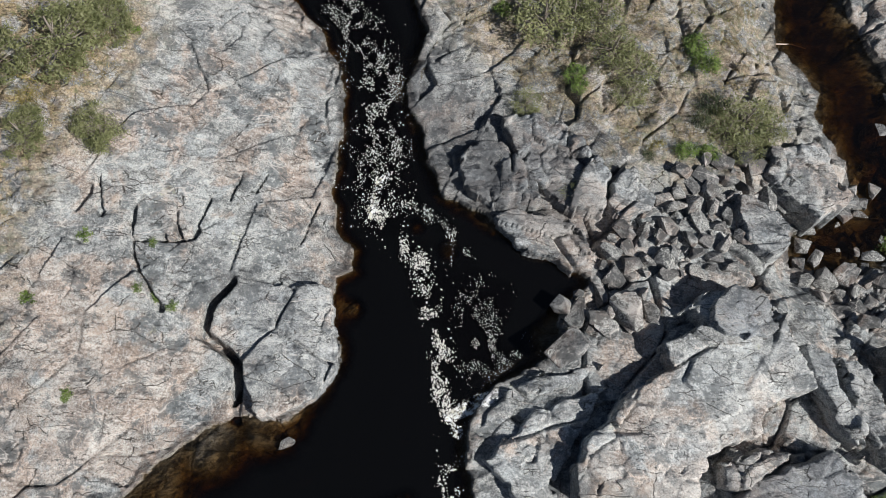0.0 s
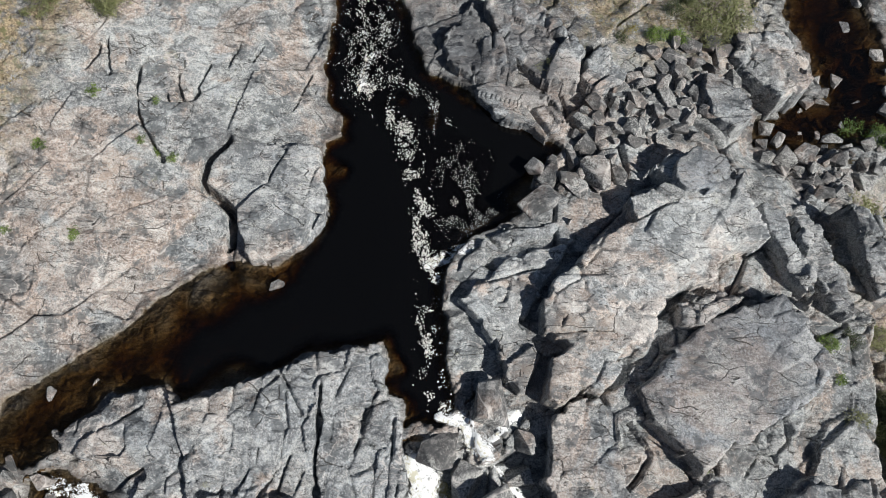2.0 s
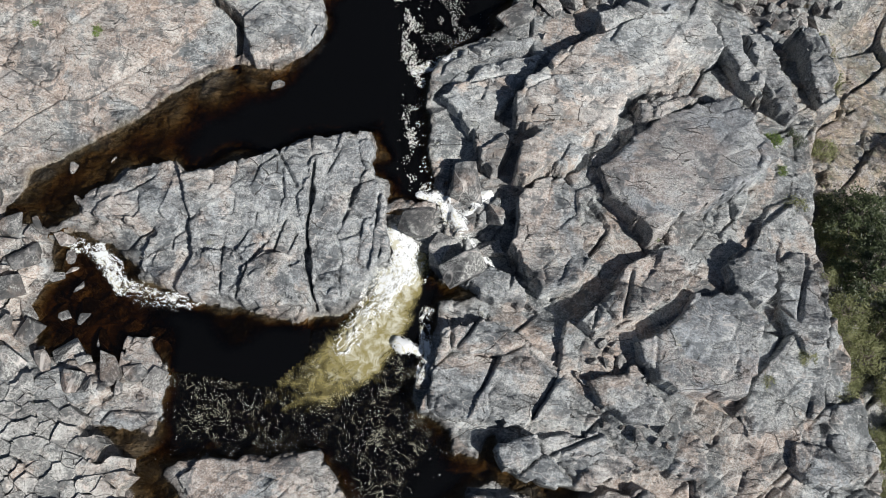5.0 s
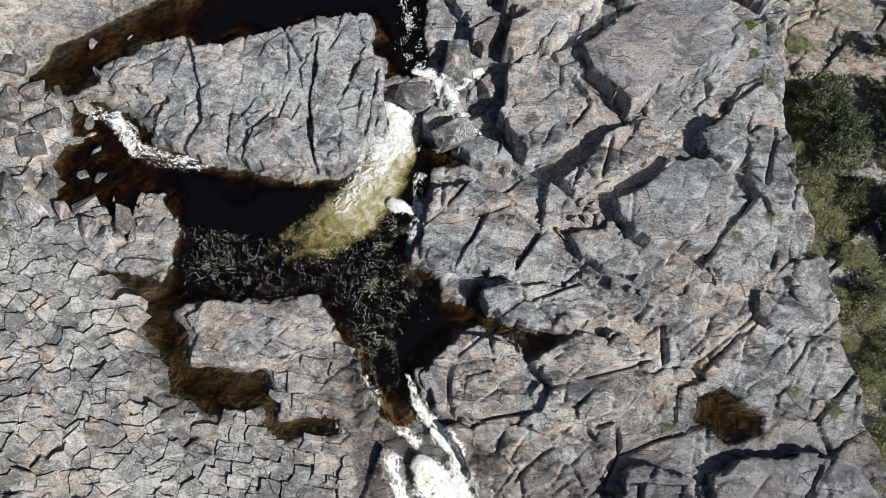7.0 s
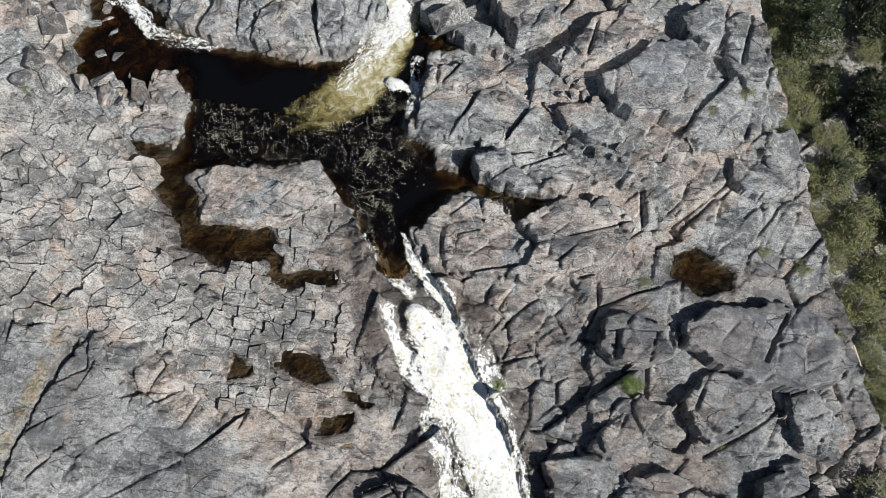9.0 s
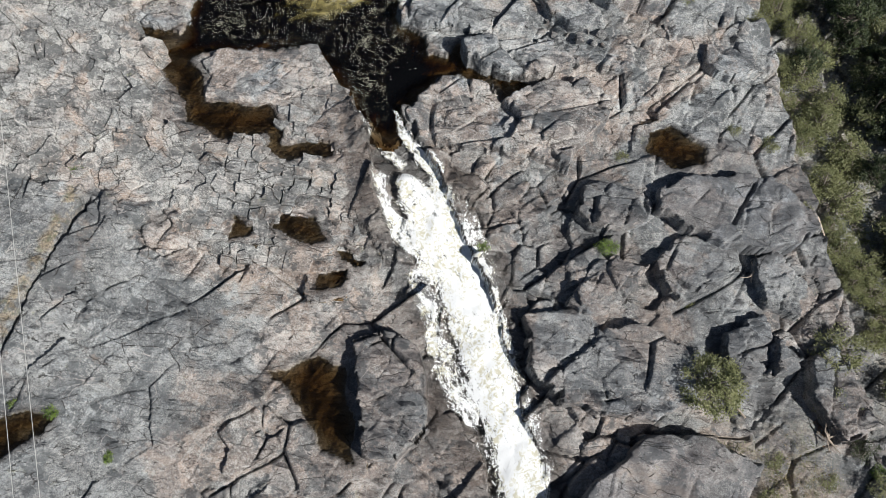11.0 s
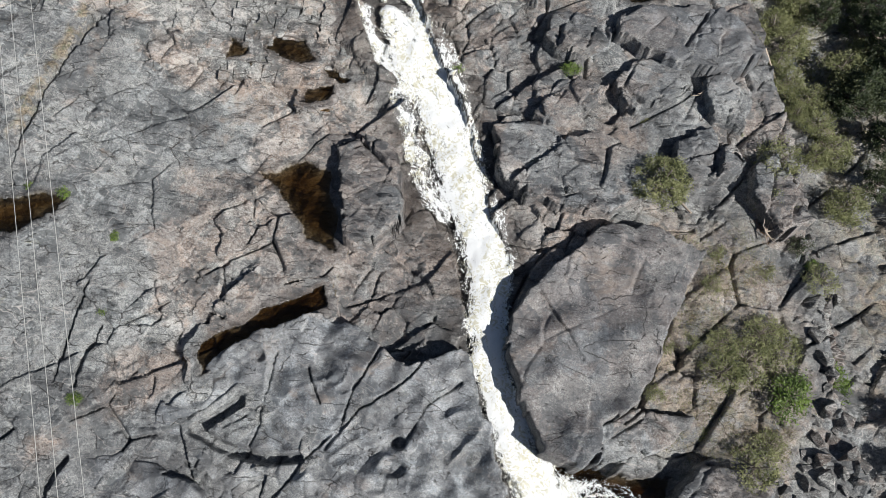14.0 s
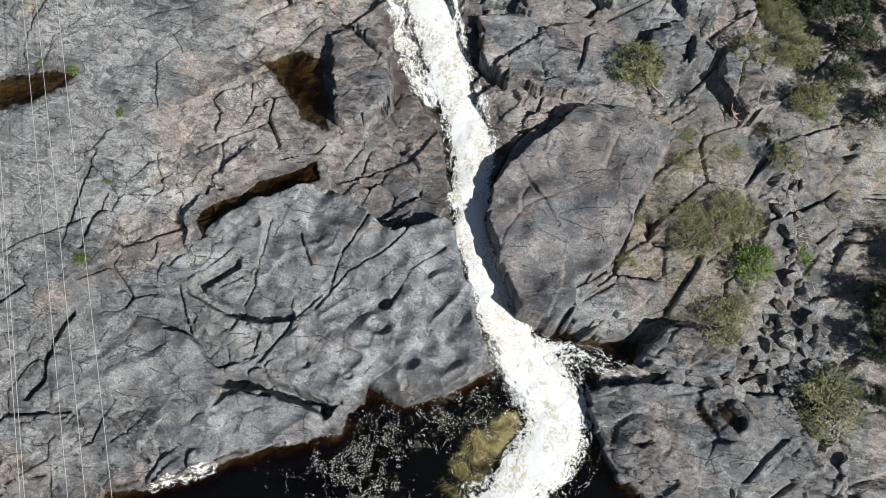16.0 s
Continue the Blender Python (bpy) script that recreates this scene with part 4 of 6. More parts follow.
slab("pale wedge-shaped bedrock slab beside the channel", [(2.1, 2.8), (4.7, 5.3), (6.3, 5.7), (8.7, 6.5), (7.3, 4.3), (6.3, 2.9), (5.5, 1.5), (6.6, -0.5), (5.6, -2.4), (4.7, -1.8), (4.4, -0.5), (3.4, 1.4)], 1.00, (0.03, -0.05), 0.80, 0.9, 0, 14, material=PALE)
slab("large pale sloping bedrock slab beside the river", [(10, 6.1), (11.9, 7.4), (11.7, 8.7), (14, 9.5), (13.1, 10.8), (14.1, 11.5), (15.5, 11.9), (16.9, 11.5), (18.1, 10.2), (18.8, 8), (19.3, 6.2), (16.6, 5.4), (16.2, 4), (14.2, 3.2), (13.2, 2.8), (12.8, 1.5), (12.1, -0.2), (10.8, -0.5), (9.5, -2.3), (8.3, -2.2), (7.1, -3.2), (6.5, -2.6), (7.1, -0.6), (8.1, 0), (6.5, 1), (6.4, 2.3), (7.2, 3.7), (8.5, 4.8)], 2.05, (0.02, -0.03), 0.75, 0.5, 0, 21, material=PALE)
slab("small grey bedrock block in a shadowed crack", [(13.9, 2.6), (16.2, 3.5), (17.7, 3.1), (16.2, 2), (15.2, 1.1), (13.9, 1.3)], 1.85, (0, -0.1), 0.80, 0.5, 0.1, 28)
slab("large dark grey weathered bedrock slab", [(12.3, -1.3), (13.3, -0.1), (15.3, 1.6), (17.9, 2.6), (19.6, 3.2), (21.4, 0.4), (21.8, -1.2), (20.4, -2.2), (18.1, -3.8), (16.2, -5), (14.3, -6.3), (13, -4.8), (11.9, -3.7), (11.4, -2.1)], 2.05, (0.0, -0.04), 0.35, 0.3, 0.3, 35, swell=0.3, material=WORN)
slab("blocky grey bedrock slab with rusty joints", [(7, -3.3), (9.6, -2.3), (11.9, -0.6), (12.5, -1.3), (11.5, -2.1), (12, -3.7), (10.3, -3.7), (10.4, -6), (10.9, -7.7), (10, -9.2), (8.2, -9.5), (7.1, -7.8), (6.5, -6.7), (6.8, -4.9)], 1.35, (0, -0.03), 1.20, 0.7, 0.1, 42)
slab("tilted grey bedrock slab below a long crack", [(9.9, -11.1), (11.7, -9.7), (13, -7.7), (15.4, -6.4), (16.8, -7.6), (16, -9), (13.9, -10.5), (12.4, -11.3), (11, -11.9)], 1.25, (0, -0.08), 1.10, 0.7, 0.1, 49)
slab("dark angular block beside a deep shadowed gap", [(18.3, -7.7), (18.8, -6.8), (20.1, -6.2), (21.1, -7.5), (20.6, -8.9), (19.4, -9.2)], 1.65, (0, -0.1), 0.80, 0.6, 0.2, 56)
slab("smooth dark grey tilted bedrock slab", [(14.8, -11.4), (16.6, -9.3), (19.4, -9.1), (20.3, -10.6), (19.5, -13), (18.7, -15), (15.7, -14.8), (14.1, -14.2), (13.3, -12.1)], 1.60, (0, -0.08), 0.35, 0.8, 0.2, 63, swell=0.3, material=WORN)
slab("small dark bedrock block with a sharp ridge", [(18.4, -7.5), (19.8, -6.5), (21.2, -6.9), (21, -9.4), (20, -9.9), (18.6, -8.8)], 1.75, (0, -0.1), 0.80, 0.8, 0.2, 70)
slab("flat grey bedrock slab by a small puddle", [(10.7, -14.1), (13.3, -13.3), (14.3, -14.3), (14.9, -16.3), (12.9, -16.3), (11.6, -15.6)], 0.70, (0, -0.05), 0.70, 0.1, 0.1, 77)
slab("broken grey bedrock ledge beside the pool", [(1.8, -15.9), (2.4, -14.2), (2.7, -11.4), (5.2, -10.8), (7.7, -11.8), (8.8, -12.8), (10.1, -13.7), (9.9, -16), (7.2, -16.6), (3.5, -16.4)], 0.00, (0, -0.03), 1.20, 0.9, 0, 84)
slab("low grey bedrock ledge beside brown water", [(5.9, -17.7), (7.9, -17.1), (11.3, -16.8), (14, -18.5), (12.6, -18.9), (11.3, -19.7), (8, -19.5), (6.3, -18.7)], 0.35, (0, -0.03), 1.00, 0.5, 0, 91)
slab("pale pinkish bedrock slab with fine layers", [(2.8, -22.6), (4.8, -20), (7.9, -20.7), (8.7, -21.9), (11.6, -19.7), (13.9, -19.6), (15.9, -21), (15.2, -22.8), (13.6, -24.3), (13, -26), (10.4, -25.2), (5.8, -24.9), (3.8, -24.4)], -0.20, (0, -0.03), 1.00, 0.2, 0, 98)
slab("dark rounded bedrock dome with a thin crack", [(18.4, -26.9), (19.7, -26), (22.3, -25.7), (25.1, -25.6), (26.6, -26.7), (27.7, -28.5), (26.6, -29.9), (24.1, -30.4), (21.9, -30.2), (19.9, -29.1), (18.3, -28.3)], 0.05, (0, -0.05), 0.35, 0.8, 0.45, 105, swell=0.3, material=WORN)
slab("dark tilted bedrock block in the rubble", [(13.7, -27), (15, -26.4), (18.2, -27.6), (17.8, -28.8), (16.2, -29.6), (14.6, -29.4), (13.7, -28.6)], -0.35, (0, -0.08), 0.80, 0.8, 0.35, 112)
slab("leaning grey bedrock slab with a deep shadow", [(13.8, -33.4), (16, -31.1), (17.5, -31.7), (15.6, -33.9), (14.1, -34.4)], -0.75, (0, -0.1), 0.80, 0.8, 0.15, 119)
slab("dark bedrock block beside the waterfall", [(11, -35.1), (14.2, -34.1), (15.6, -34.9), (14.7, -36.4), (13, -37.7), (11.3, -37.7)], -1.25, (0, -0.05), 0.80, 0.5, 0.5, 126)
slab("brownish fine-cracked bedrock slab under a small pine", [(13, -38.2), (15.6, -35.5), (17.6, -34.9), (20.3, -36.4), (20.6, -39.2), (18.3, -40.5), (17, -40.4), (15.4, -40.4), (13.1, -40)], -0.85, (0.02, -0.05), 0.65, 0.4, 0.1, 133)
slab("large dark rounded bedrock dome beside the waterfall", [(12.7, -49.4), (12.8, -46.9), (14.8, -44.3), (17.8, -41.4), (21.2, -40.9), (24, -42.5), (22.9, -45.6), (21.9, -47.4), (21.3, -49.5), (20.3, -51.6), (18.5, -53.1), (18.2, -54.7), (17.3, -55.6), (15.1, -54.9), (14, -52.2)], -1.55, (0.03, 0.05), 0.20, 0.9, 0.5, 140, swell=0.9, material=WORN)
slab("dark brown jointed rock knob above a puddle", [(1.2, -37.4), (2.7, -36.4), (5, -37.3), (5.6, -38.8), (5.9, -41.9), (4.1, -44), (2.4, -43.8), (1.8, -40.8)], -1.2, (0, -0.03), 1.10, 0.7, 0.35, 147)
slab("dark smooth water-worn bedrock with potholes", [(-5.2, -52.7), (-4.2, -51.3), (-2.3, -49.9), (0.7, -48.4), (3.2, -48.4), (5.2, -49.5), (7.2, -50.8), (9.9, -49.4), (10.6, -49.7), (11.6, -52.5), (13.7, -57.3), (13.4, -58.3), (11, -59.9), (8.8, -60.9), (6.7, -60), (6.5, -61.2), (3.2, -60.8), (-1.3, -60.3), (-2.7, -60.1), (-4, -57.1), (-7.2, -55.4), (-6.8, -54.2)], -3.05, (0.0, 0.22), 0.20, 0.9, 0.45, 154, swell=0.9, scoops=1.1, material=POLISHED)
slab("low dark bedrock island at the lower pool", [(-4, -65.9), (-4.6, -65), (-3.2, -62.7), (-0.8, -61.1), (3.7, -61.4), (4.8, -63), (2.1, -63.8), (-0.1, -64.3), (-2.8, -65.8)], -4.55, (0.0, 0.12), 0.20, 0.4, 0.35, 161, swell=0.8, scoops=0.5, material=WORN)
slab("dark grey bedrock slab with a round pothole", [(-12.7, -61.2), (-12.6, -59.2), (-11.1, -57.7), (-8.5, -57), (-3.6, -58.6), (-1.8, -60.7), (-2.9, -63.1), (-3.9, -64.4), (-6.4, -67.4), (-10.9, -67.4), (-13.6, -62.9)], -4.0, (0.0, 0.17), 0.20, 0.8, 0.4, 168, swell=0.9, scoops=0.7, material=WORN)
slab("long grey slab dipping into the pool", [(2.8, 16.3), (3.8, 16.8), (5.8, 16.4), (8.2, 15.3), (8.5, 13.8), (7.1, 13), (5.8, 13.7), (4.1, 14.5)], 0.90, (0.03, -0.06), 0.80, -0.5, 0.1, 301)
slab("upright grey block above the boulders", [(10.5, 19.6), (12.1, 18), (12.4, 16.8), (10.2, 15.9), (9.6, 16.8), (10.1, 18.8)], 1.35, (0, -0.08), 0.80, 0.9, 0.1, 305)
slab("blue-grey smooth block at the rim of the boulder field", [(17.4, 17.6), (18.8, 17.3), (20, 16.1), (20, 14.6), (18.7, 13.7), (17.2, 14.8)], 0.70, (-0.03, -0.06), 0.70, -0.9, 0.15, 309)
slab("steep grey block with a pale rim at the amber stream", [(19.9, 21), (23.3, 21.9), (24.5, 18.2), (24, 17.3), (22.1, 16.5), (20.9, 17.7), (19.3, 19.3)], 0.05, (-0.12, 0), 1.10, -0.9, 0.1, 313)
slab("narrow brown slab along the water", [(3.7, 6.7), (7.9, 7.8), (8.5, 7.6), (7.9, 7.1), (4.7, 6)], 0.65, (0.04, -0.05), 0.80, 0.3, 0, 317)
slab("broken brown point at the pool's edge", [(2.4, 5.7), (3.7, 6.6), (4.6, 6), (3.1, 4.7), (1.5, 4)], 0.55, (0.05, -0.03), 1.20, 0.6, 0.1, 321)
slab("dark rounded knob on the pale slab", [(14.6, 11), (15.6, 11.7), (17.2, 11.2), (17.6, 9.2), (16.9, 8.7), (14.7, 9), (14.1, 9.8)], 2.35, (0, -0.08), 0.35, 0.5, 0.4, 325, swell=0.3, material=WORN)
slab("dark split block on the gorge wall", [(1, 19.5), (1.7, 20.7), (3.5, 21.2), (4.9, 19.5), (5.5, 17.1), (4.1, 16.7), (2.8, 16.7), (1.4, 17.9)], 1.20, (0.05, -0.05), 1.10, 1.2, 0.35, 329)
slab("dark rugged crag above the pool", [(3.5, 22.4), (5.6, 22.8), (8.4, 21.2), (9.7, 18.7), (9.2, 16.3), (6.9, 16.7), (4.8, 18.7)], 1.40, (0.03, -0.03), 1.20, 1.0, 0.2, 333)
slab("long foliated ridge of dark rock", [(20.8, 8.3), (22.1, 8), (23.4, 4.4), (23.5, 1.8), (22.4, 2.4), (21.3, 5)], 1.65, (0.1, 0), 1.10, -1.1, 0.2, 337)
slab("narrow foliated ridge of grey rock", [(19.1, 9.1), (20.6, 8), (21.6, 4.4), (21.3, 2.5), (20.3, 4.4), (19.5, 7)], 1.65, (0.1, 0), 1.10, -1.1, 0.1, 341)
slab("foliated ridge under overhanging shrubs", [(24.4, 8.9), (26.4, 7.9), (26.5, 3.2), (25.2, 3.2)], 0.95, (0.1, 0), 1.10, -1.2, 0.3, 345)
slab("grey humped rock beside the lower rapids", [(22.7, -56.6), (24.1, -54.6), (27.5, -52.8), (28.8, -54.6), (28.1, -57.1), (24.8, -57.3)], -3.75, (0, -0.08), 0.80, 0.3, 0.2, 349)
slab("low grey rock shelf below the rapids", [(19.6, -58.9), (21.6, -58.3), (24.2, -57.9), (28.4, -57.9), (31.5, -57.8), (33.8, -61.9), (29.0, -63.4), (22.0, -63.8), (20.5, -61.5)], -4.25, (0, 0.03), 0.45, 0.1, 0.25, 353)
slab("brown layered ledge above the rapids", [(17.2, -53.7), (20.5, -51.7), (23.9, -52), (22.6, -53.5), (19.9, -54.8), (18.6, -55.2)], -3.05, (0, 0.05), 1.00, 0.2, 0.2, 357)

slab("dark block between the falls and the pine slab", [(11.1, -38), (12.4, -36.2), (14.6, -35.1), (16.1, -36.2), (14.7, -38), (12.7, -39.5)], -1.2, (0, -0.05), 0.90, 0.5, 0.1, 361)
slab("dark joint-bounded block on the slope", [(22.3, -35.1), (24.5, -34), (26.2, -36), (26.6, -37.2), (23.3, -37.9), (22.3, -36.8)], -0.9, (0, -0.06), 0.80, 0.6, 0.1, 365)
slab("lichen-grey block near the cliff", [(27.4, -36.1), (28.9, -35.1), (30.5, -38.6), (30.5, -39.8), (28.7, -40.8), (27, -38.6)], -1.3, (0, -0.06), 0.90, 1.2, 0.0, 369)
slab("grey leaning slab above a shadowed crack", [(13, -34.3), (15.1, -31.4), (18.2, -31.5), (16.7, -33.9), (14.6, -35)], -0.9, (0, -0.07), 0.70, 0.8, 0.05, 373)
slab("grey joint-bounded slab on the slope", [(18.1, -31.6), (19.6, -29.6), (23.4, -29.2), (22.6, -32), (19.7, -33.6)], -0.8, (0, -0.06), 0.80, 0.7, 0.05, 377)
slab("grey block under driftwood", [(23.8, -30.8), (25.3, -30.2), (27.2, -31.8), (26.7, -34.1), (24.5, -33.4)], -0.9, (0, -0.06), 0.90, 0.9, 0.05, 381)
slab("broken grey block beside the small falls", [(3.6, -8.5), (5.3, -7.3), (7.6, -8.9), (7.4, -10.1), (5.5, -9.8)], 0.3, (0, -0.06), 1.10, 0.6, 0.0, 385)
slab("blue-grey faceted block below the big slab", [(7.5, -5.8), (9.6, -5.2), (11.1, -7.7), (10.4, -9), (8.3, -8.7)], 0.6, (0, -0.05), 1.00, 0.6, 0.1, 389)
slab("grey tilted block with a sharp upper edge", [(12.9, -8.5), (15.1, -6.2), (16.9, -7.4), (14.7, -9.2), (13.3, -10.1)], 0.9, (0, -0.1), 0.80, 0.7, 0.0, 393)
slab("grey joint block on the broad ledge", [(14.7, -16.4), (16.4, -15.9), (18.1, -16.5), (17.4, -19.1), (15, -18.9)], 0.3, (0, -0.06), 0.90, 0.3, 0.05, 397)
slab("smooth grey wedge on the broad ledge", [(18.5, -15.7), (21.3, -14.4), (21.5, -16.3), (19.1, -16.8)], 0.5, (0, -0.08), 0.70, 0.6, 0.1, 401)
slab("rugged dark crag near the wood", [(21.6, -16.2), (24.3, -16.4), (24.8, -18.5), (22.7, -19.4), (21.1, -18.1)], 0.2, (0, -0.06), 1.30, -0.9, 0.15, 405)
slab("flat grey rock with split joints beside the creek", [(-16.0, -17.5), (-15.2, -15.4), (-14.8, -12.6), (-13.4, -12.8), (-12.2, -14.7), (-12.3, -17.1), (-14.0, -17.7)], -0.45, (0, 0.01), 0.70, 0.6, 0.0, 417)
slab("low blue-grey slab at the creek mouth", [(-22.9, -6.9), (-21.3, -5.2), (-19.8, -5.8), (-19.8, -7.0), (-21.8, -7.8)], -0.15, (0, 0.02), 0.45, 0.5, 0.1, 421)
slab("long foliated rib near the wood", [(21.6, -7), (23.4, -6.4), (24.1, -11.3), (22.6, -12.6), (21.4, -10.3)], 1.0, (0.05, -0.03), 1.00, -1.2, 0.05, 409)


# ---- white water ----
def stream(label, line, levels, widths, thin=0.2, material=None, step=0.13, rise=0.2, name="cascade"):
    """Running water along a line, with its level and half width from point to point; it thins out towards its edges."""
    pts = np.array(line)
    m = max(widths) + 0.5
    X, Y = np.meshgrid(np.arange(pts[:, 0].min() - m, pts[:, 0].max() + m, step), np.arange(pts[:, 1].min() - m, pts[:, 1].max() + m, step))
    wx, wy = X + 0.35 * fbm(X, Y, 1.1, 501, 4), Y + 0.35 * fbm(X, Y, 1.1, 505, 4)
    d, k = from_line(wx, wy, line, m + 1)
    at = np.linspace(0, 1, len(line))
    s = d / np.interp(k, at, widths)
    run = np.concatenate([[0], np.cumsum(np.hypot(*np.diff(pts, axis=0).T))])
    down = np.interp(k, at, run)
    i = np.clip((k * (len(line) - 1)).astype(int), 0, len(line) - 2)
    e = pts[i + 1] - pts[i]
    side = d * np.sign(e[..., 0] * (wy - pts[i][..., 1]) - e[..., 1] * (wx - pts[i][..., 0]))
    z = np.interp(k, at, levels) + rise * (1 - np.minimum(s, 1) ** 2) + min(0.11, 0.4 * rise) * fbm(X, Y, 0.9, 511, 4) * (1 - 0.5 * np.minimum(s, 1))
    z = np.maximum(z, np.where(s < 1, height(X, Y) + 0.04, -99))
    c = s < 1.12
    keep = c[:-1, :-1] & c[1:, 1:]
    ob = new(name, sheet(name, X, Y, z, keep, material or FOAM, thin=(thin if isinstance(thin, (int, float)) else np.interp(k, np.linspace(0, 1, len(thin)), thin)) + 1.15 * smooth(0.3, 1.08, s), down=down, side=side))
    ob.data.polygons.foreach_set("use_smooth", [True] * len(ob.data.polygons))
    return tagged(ob, label, "waterfall", kind="structure")


stream("broad white waterfall rushing down a rock chute", CHUTE_LINE[1:], [-1.25, -1.6, -1.9, -2.4, -2.75, -2.95, -3.1, -3.15, -3.3, -3.55, -3.95, -4.4, -4.9, -5.15], [0.9, 2.3, 3.2, 2.6, 2.2, 2.05, 2.0, 1.85, 1.65, 1.35, 1.4, 1.6, 2.1, 2.6], [0.3, 0.25, 0.2, 0.15, 0.15, 0.1, 0.1, 0.05, 0.0, 0.0, 0.0, 0.05, 0.1, 0.15], rise=0.3)
stream("lacy spray running over the dark wet ledge", [(4.4, -33.0), (5.6, -35.8), (6.7, -38.6), (8.2, -41.2)], [-1.95, -2.35, -2.65, -2.9], [0.7, 1.1, 1.2, 0.9], 0.62, rise=0.1)
stream("white churning water at the foot of the fall", [(14.8, -56.2), (17.0, -58.4), (18.2, -60.4), (17.6, -62.8), (15.6, -65.4), (13.0, -67.5)], [-5.1] * 6, [1.8, 2.8, 2.7, 2.5, 2.2, 1.9], 0.1)
stream("thin white spill over brown rock", [(17.2, -56.8), (19.6, -56.6), (21.4, -57.2), (22.8, -57.6)], [-5.05] * 4, [1.5, 1.6, 1.3, 0.9], [0.3, 0.85, 1.0, 1.05], rise=0.06)
stream("narrow white strand of water beside the chute", [(-0.2, -22.9), (1.5, -24.9), (2.9, -26.2)], [-0.98, -1.15, -1.3], [0.4, 0.55, 0.5], 0.65, rise=0.05)
stream("narrow white strand of water into the chute", [(2, -22.5), (3.2, -24.8), (4.9, -26.4), (5.1, -28.1), (5.4, -29.5)], [-0.98, -1.1, -1.3, -1.6, -1.8], [0.3, 0.6, 0.65, 0.8, 0.9], [0.6, 0.4, 0.35, 0.3, 0.3], rise=0.1)
stream("white strand of water joining the chute", [(1.6, -27.1), (2.2, -28.9), (3.4, -30.6), (5, -31)], [-1.3, -1.7, -2.1, -2.2], [0.6, 0.7, 0.9, 1.0], [0.5, 0.4, 0.35, 0.3], rise=0.1)
stream("white fall pouring between boulders", [(1.2, -3.6), (2.3, -3.6), (3.3, -4.8), (3.7, -5.6)], [0.02, 0.0, -0.25, -0.5], [0.4, 0.7, 0.9, 0.6], 0.3)
stream("thin white runnel between boulders", [(3.9, -5.5), (4.5, -6.6), (5.4, -7.7)], [-0.5, -0.75, -0.95], [0.35, 0.4, 0.5], 0.55)
stream("small white spill beside a boulder", [(5.2, -3.4), (4.6, -3.9), (4.0, -4.6)], [0.0, -0.1, -0.2], [0.4, 0.3, 0.3], 0.2)
stream("white foaming fall into the dark pool", [(-0.3, -5.6), (0.5, -6.7), (0.4, -7.8), (-0.7, -9.4), (-1.8, -11.2), (-2.8, -12.6)], [-0.5, -0.6, -0.75, -0.88, -0.94, -0.965], [0.6, 1.0, 1.7, 1.7, 1.5, 1.1], [0.1, 0.2, 0.35, 0.55, 0.8, 1.0])
stream("yellowish aerated water swirling in the pool", [(0.9, -7.6), (-0.4, -10.6), (-1.8, -12.9), (-3.6, -14.4), (-6.2, -15.4)], [-0.95] * 5, [1.4, 2.2, 2.9, 3.0, 2.2], [0.0, 0.05, 0.2, 0.42, 0.7], CHURNED, rise=0.02)
stream("lacy foam spinning on the dark pool", [(-0.5, -15.5), (-4, -15.6), (-8, -14.8), (-11.0, -14.4), (-13.0, -14.4)], [-0.965] * 5, [3.4, 4.6, 4.8, 4.4, 3.4], 0.0, LACE, rise=0.015)
stream("lacy foam drifting towards the chute", [(0.5, -14), (0.6, -17), (-0.2, -20), (0.8, -23)], [-0.96] * 4, [2.0, 2.6, 2.0, 1.2], 0.1, LACE, rise=0.012)
stream("bright white foam heaped against the rock", [(0.2, -12.1), (0.8, -12.5), (1.5, -12.7)], [-0.9, -0.85, -0.9], [0.4, 0.6, 0.4], 0.05, rise=0.3)
stream("foam trapped in the shade of a ledge", [(1.9, -10.2), (1.9, -12.2), (1.7, -14.3)], [-0.95] * 3, [0.5, 0.6, 0.35], 0.7, rise=0.06)
stream("white rapid of the side creek", [(-19.2, -7.2), (-17.6, -7.6), (-16.4, -8.6), (-15.6, -9.8), (-13.7, -10.3), (-11.3, -10.4)], [-0.55, -0.55, -0.56, -0.57, -0.58, -0.6], [0.5, 0.8, 0.9, 1.0, 1.0, 0.9], [0.7, 0.5, 0.55, 0.7, 0.85, 0.95], rise=0.08)
stream("white foam streak on the upper pool", [(4.4, 6.6), (3.0, 6.3), (1.6, 5.6), (0.4, 4.8)], [0.02] * 4, [0.3, 0.6, 0.7, 0.5], 0.75, rise=0.03)
stream("foam gathered where the current slows", [(-3.6, 19.2), (-4.1, 17.6), (-4.2, 16.4)], [0.02] * 3, [0.5, 0.9, 0.5], 0.75, rise=0.03)
stream("yellowish churned water beside the lower fall", [(15.2, -61.2), (13.4, -63.2), (12.6, -65.6)], [-5.15] * 3, [1.4, 2.4, 2.8], [0.38, 0.48, 0.66], CHURNED, rise=0.02)
stream("fine foam threads on the lower pool", [(14, -60.2), (10.5, -61.6), (6, -63.6), (8, -66)], [-5.15] * 4, [1.6, 1.8, 1.8, 2.4], 0.1, LACE, rise=0.015)
stream("pale current line on the lower pool", [(0, -62.5), (-2.2, -65.8), (-5, -67)], [-5.1] * 3, [0.9, 0.8, 0.7], 0.8, rise=0.05)


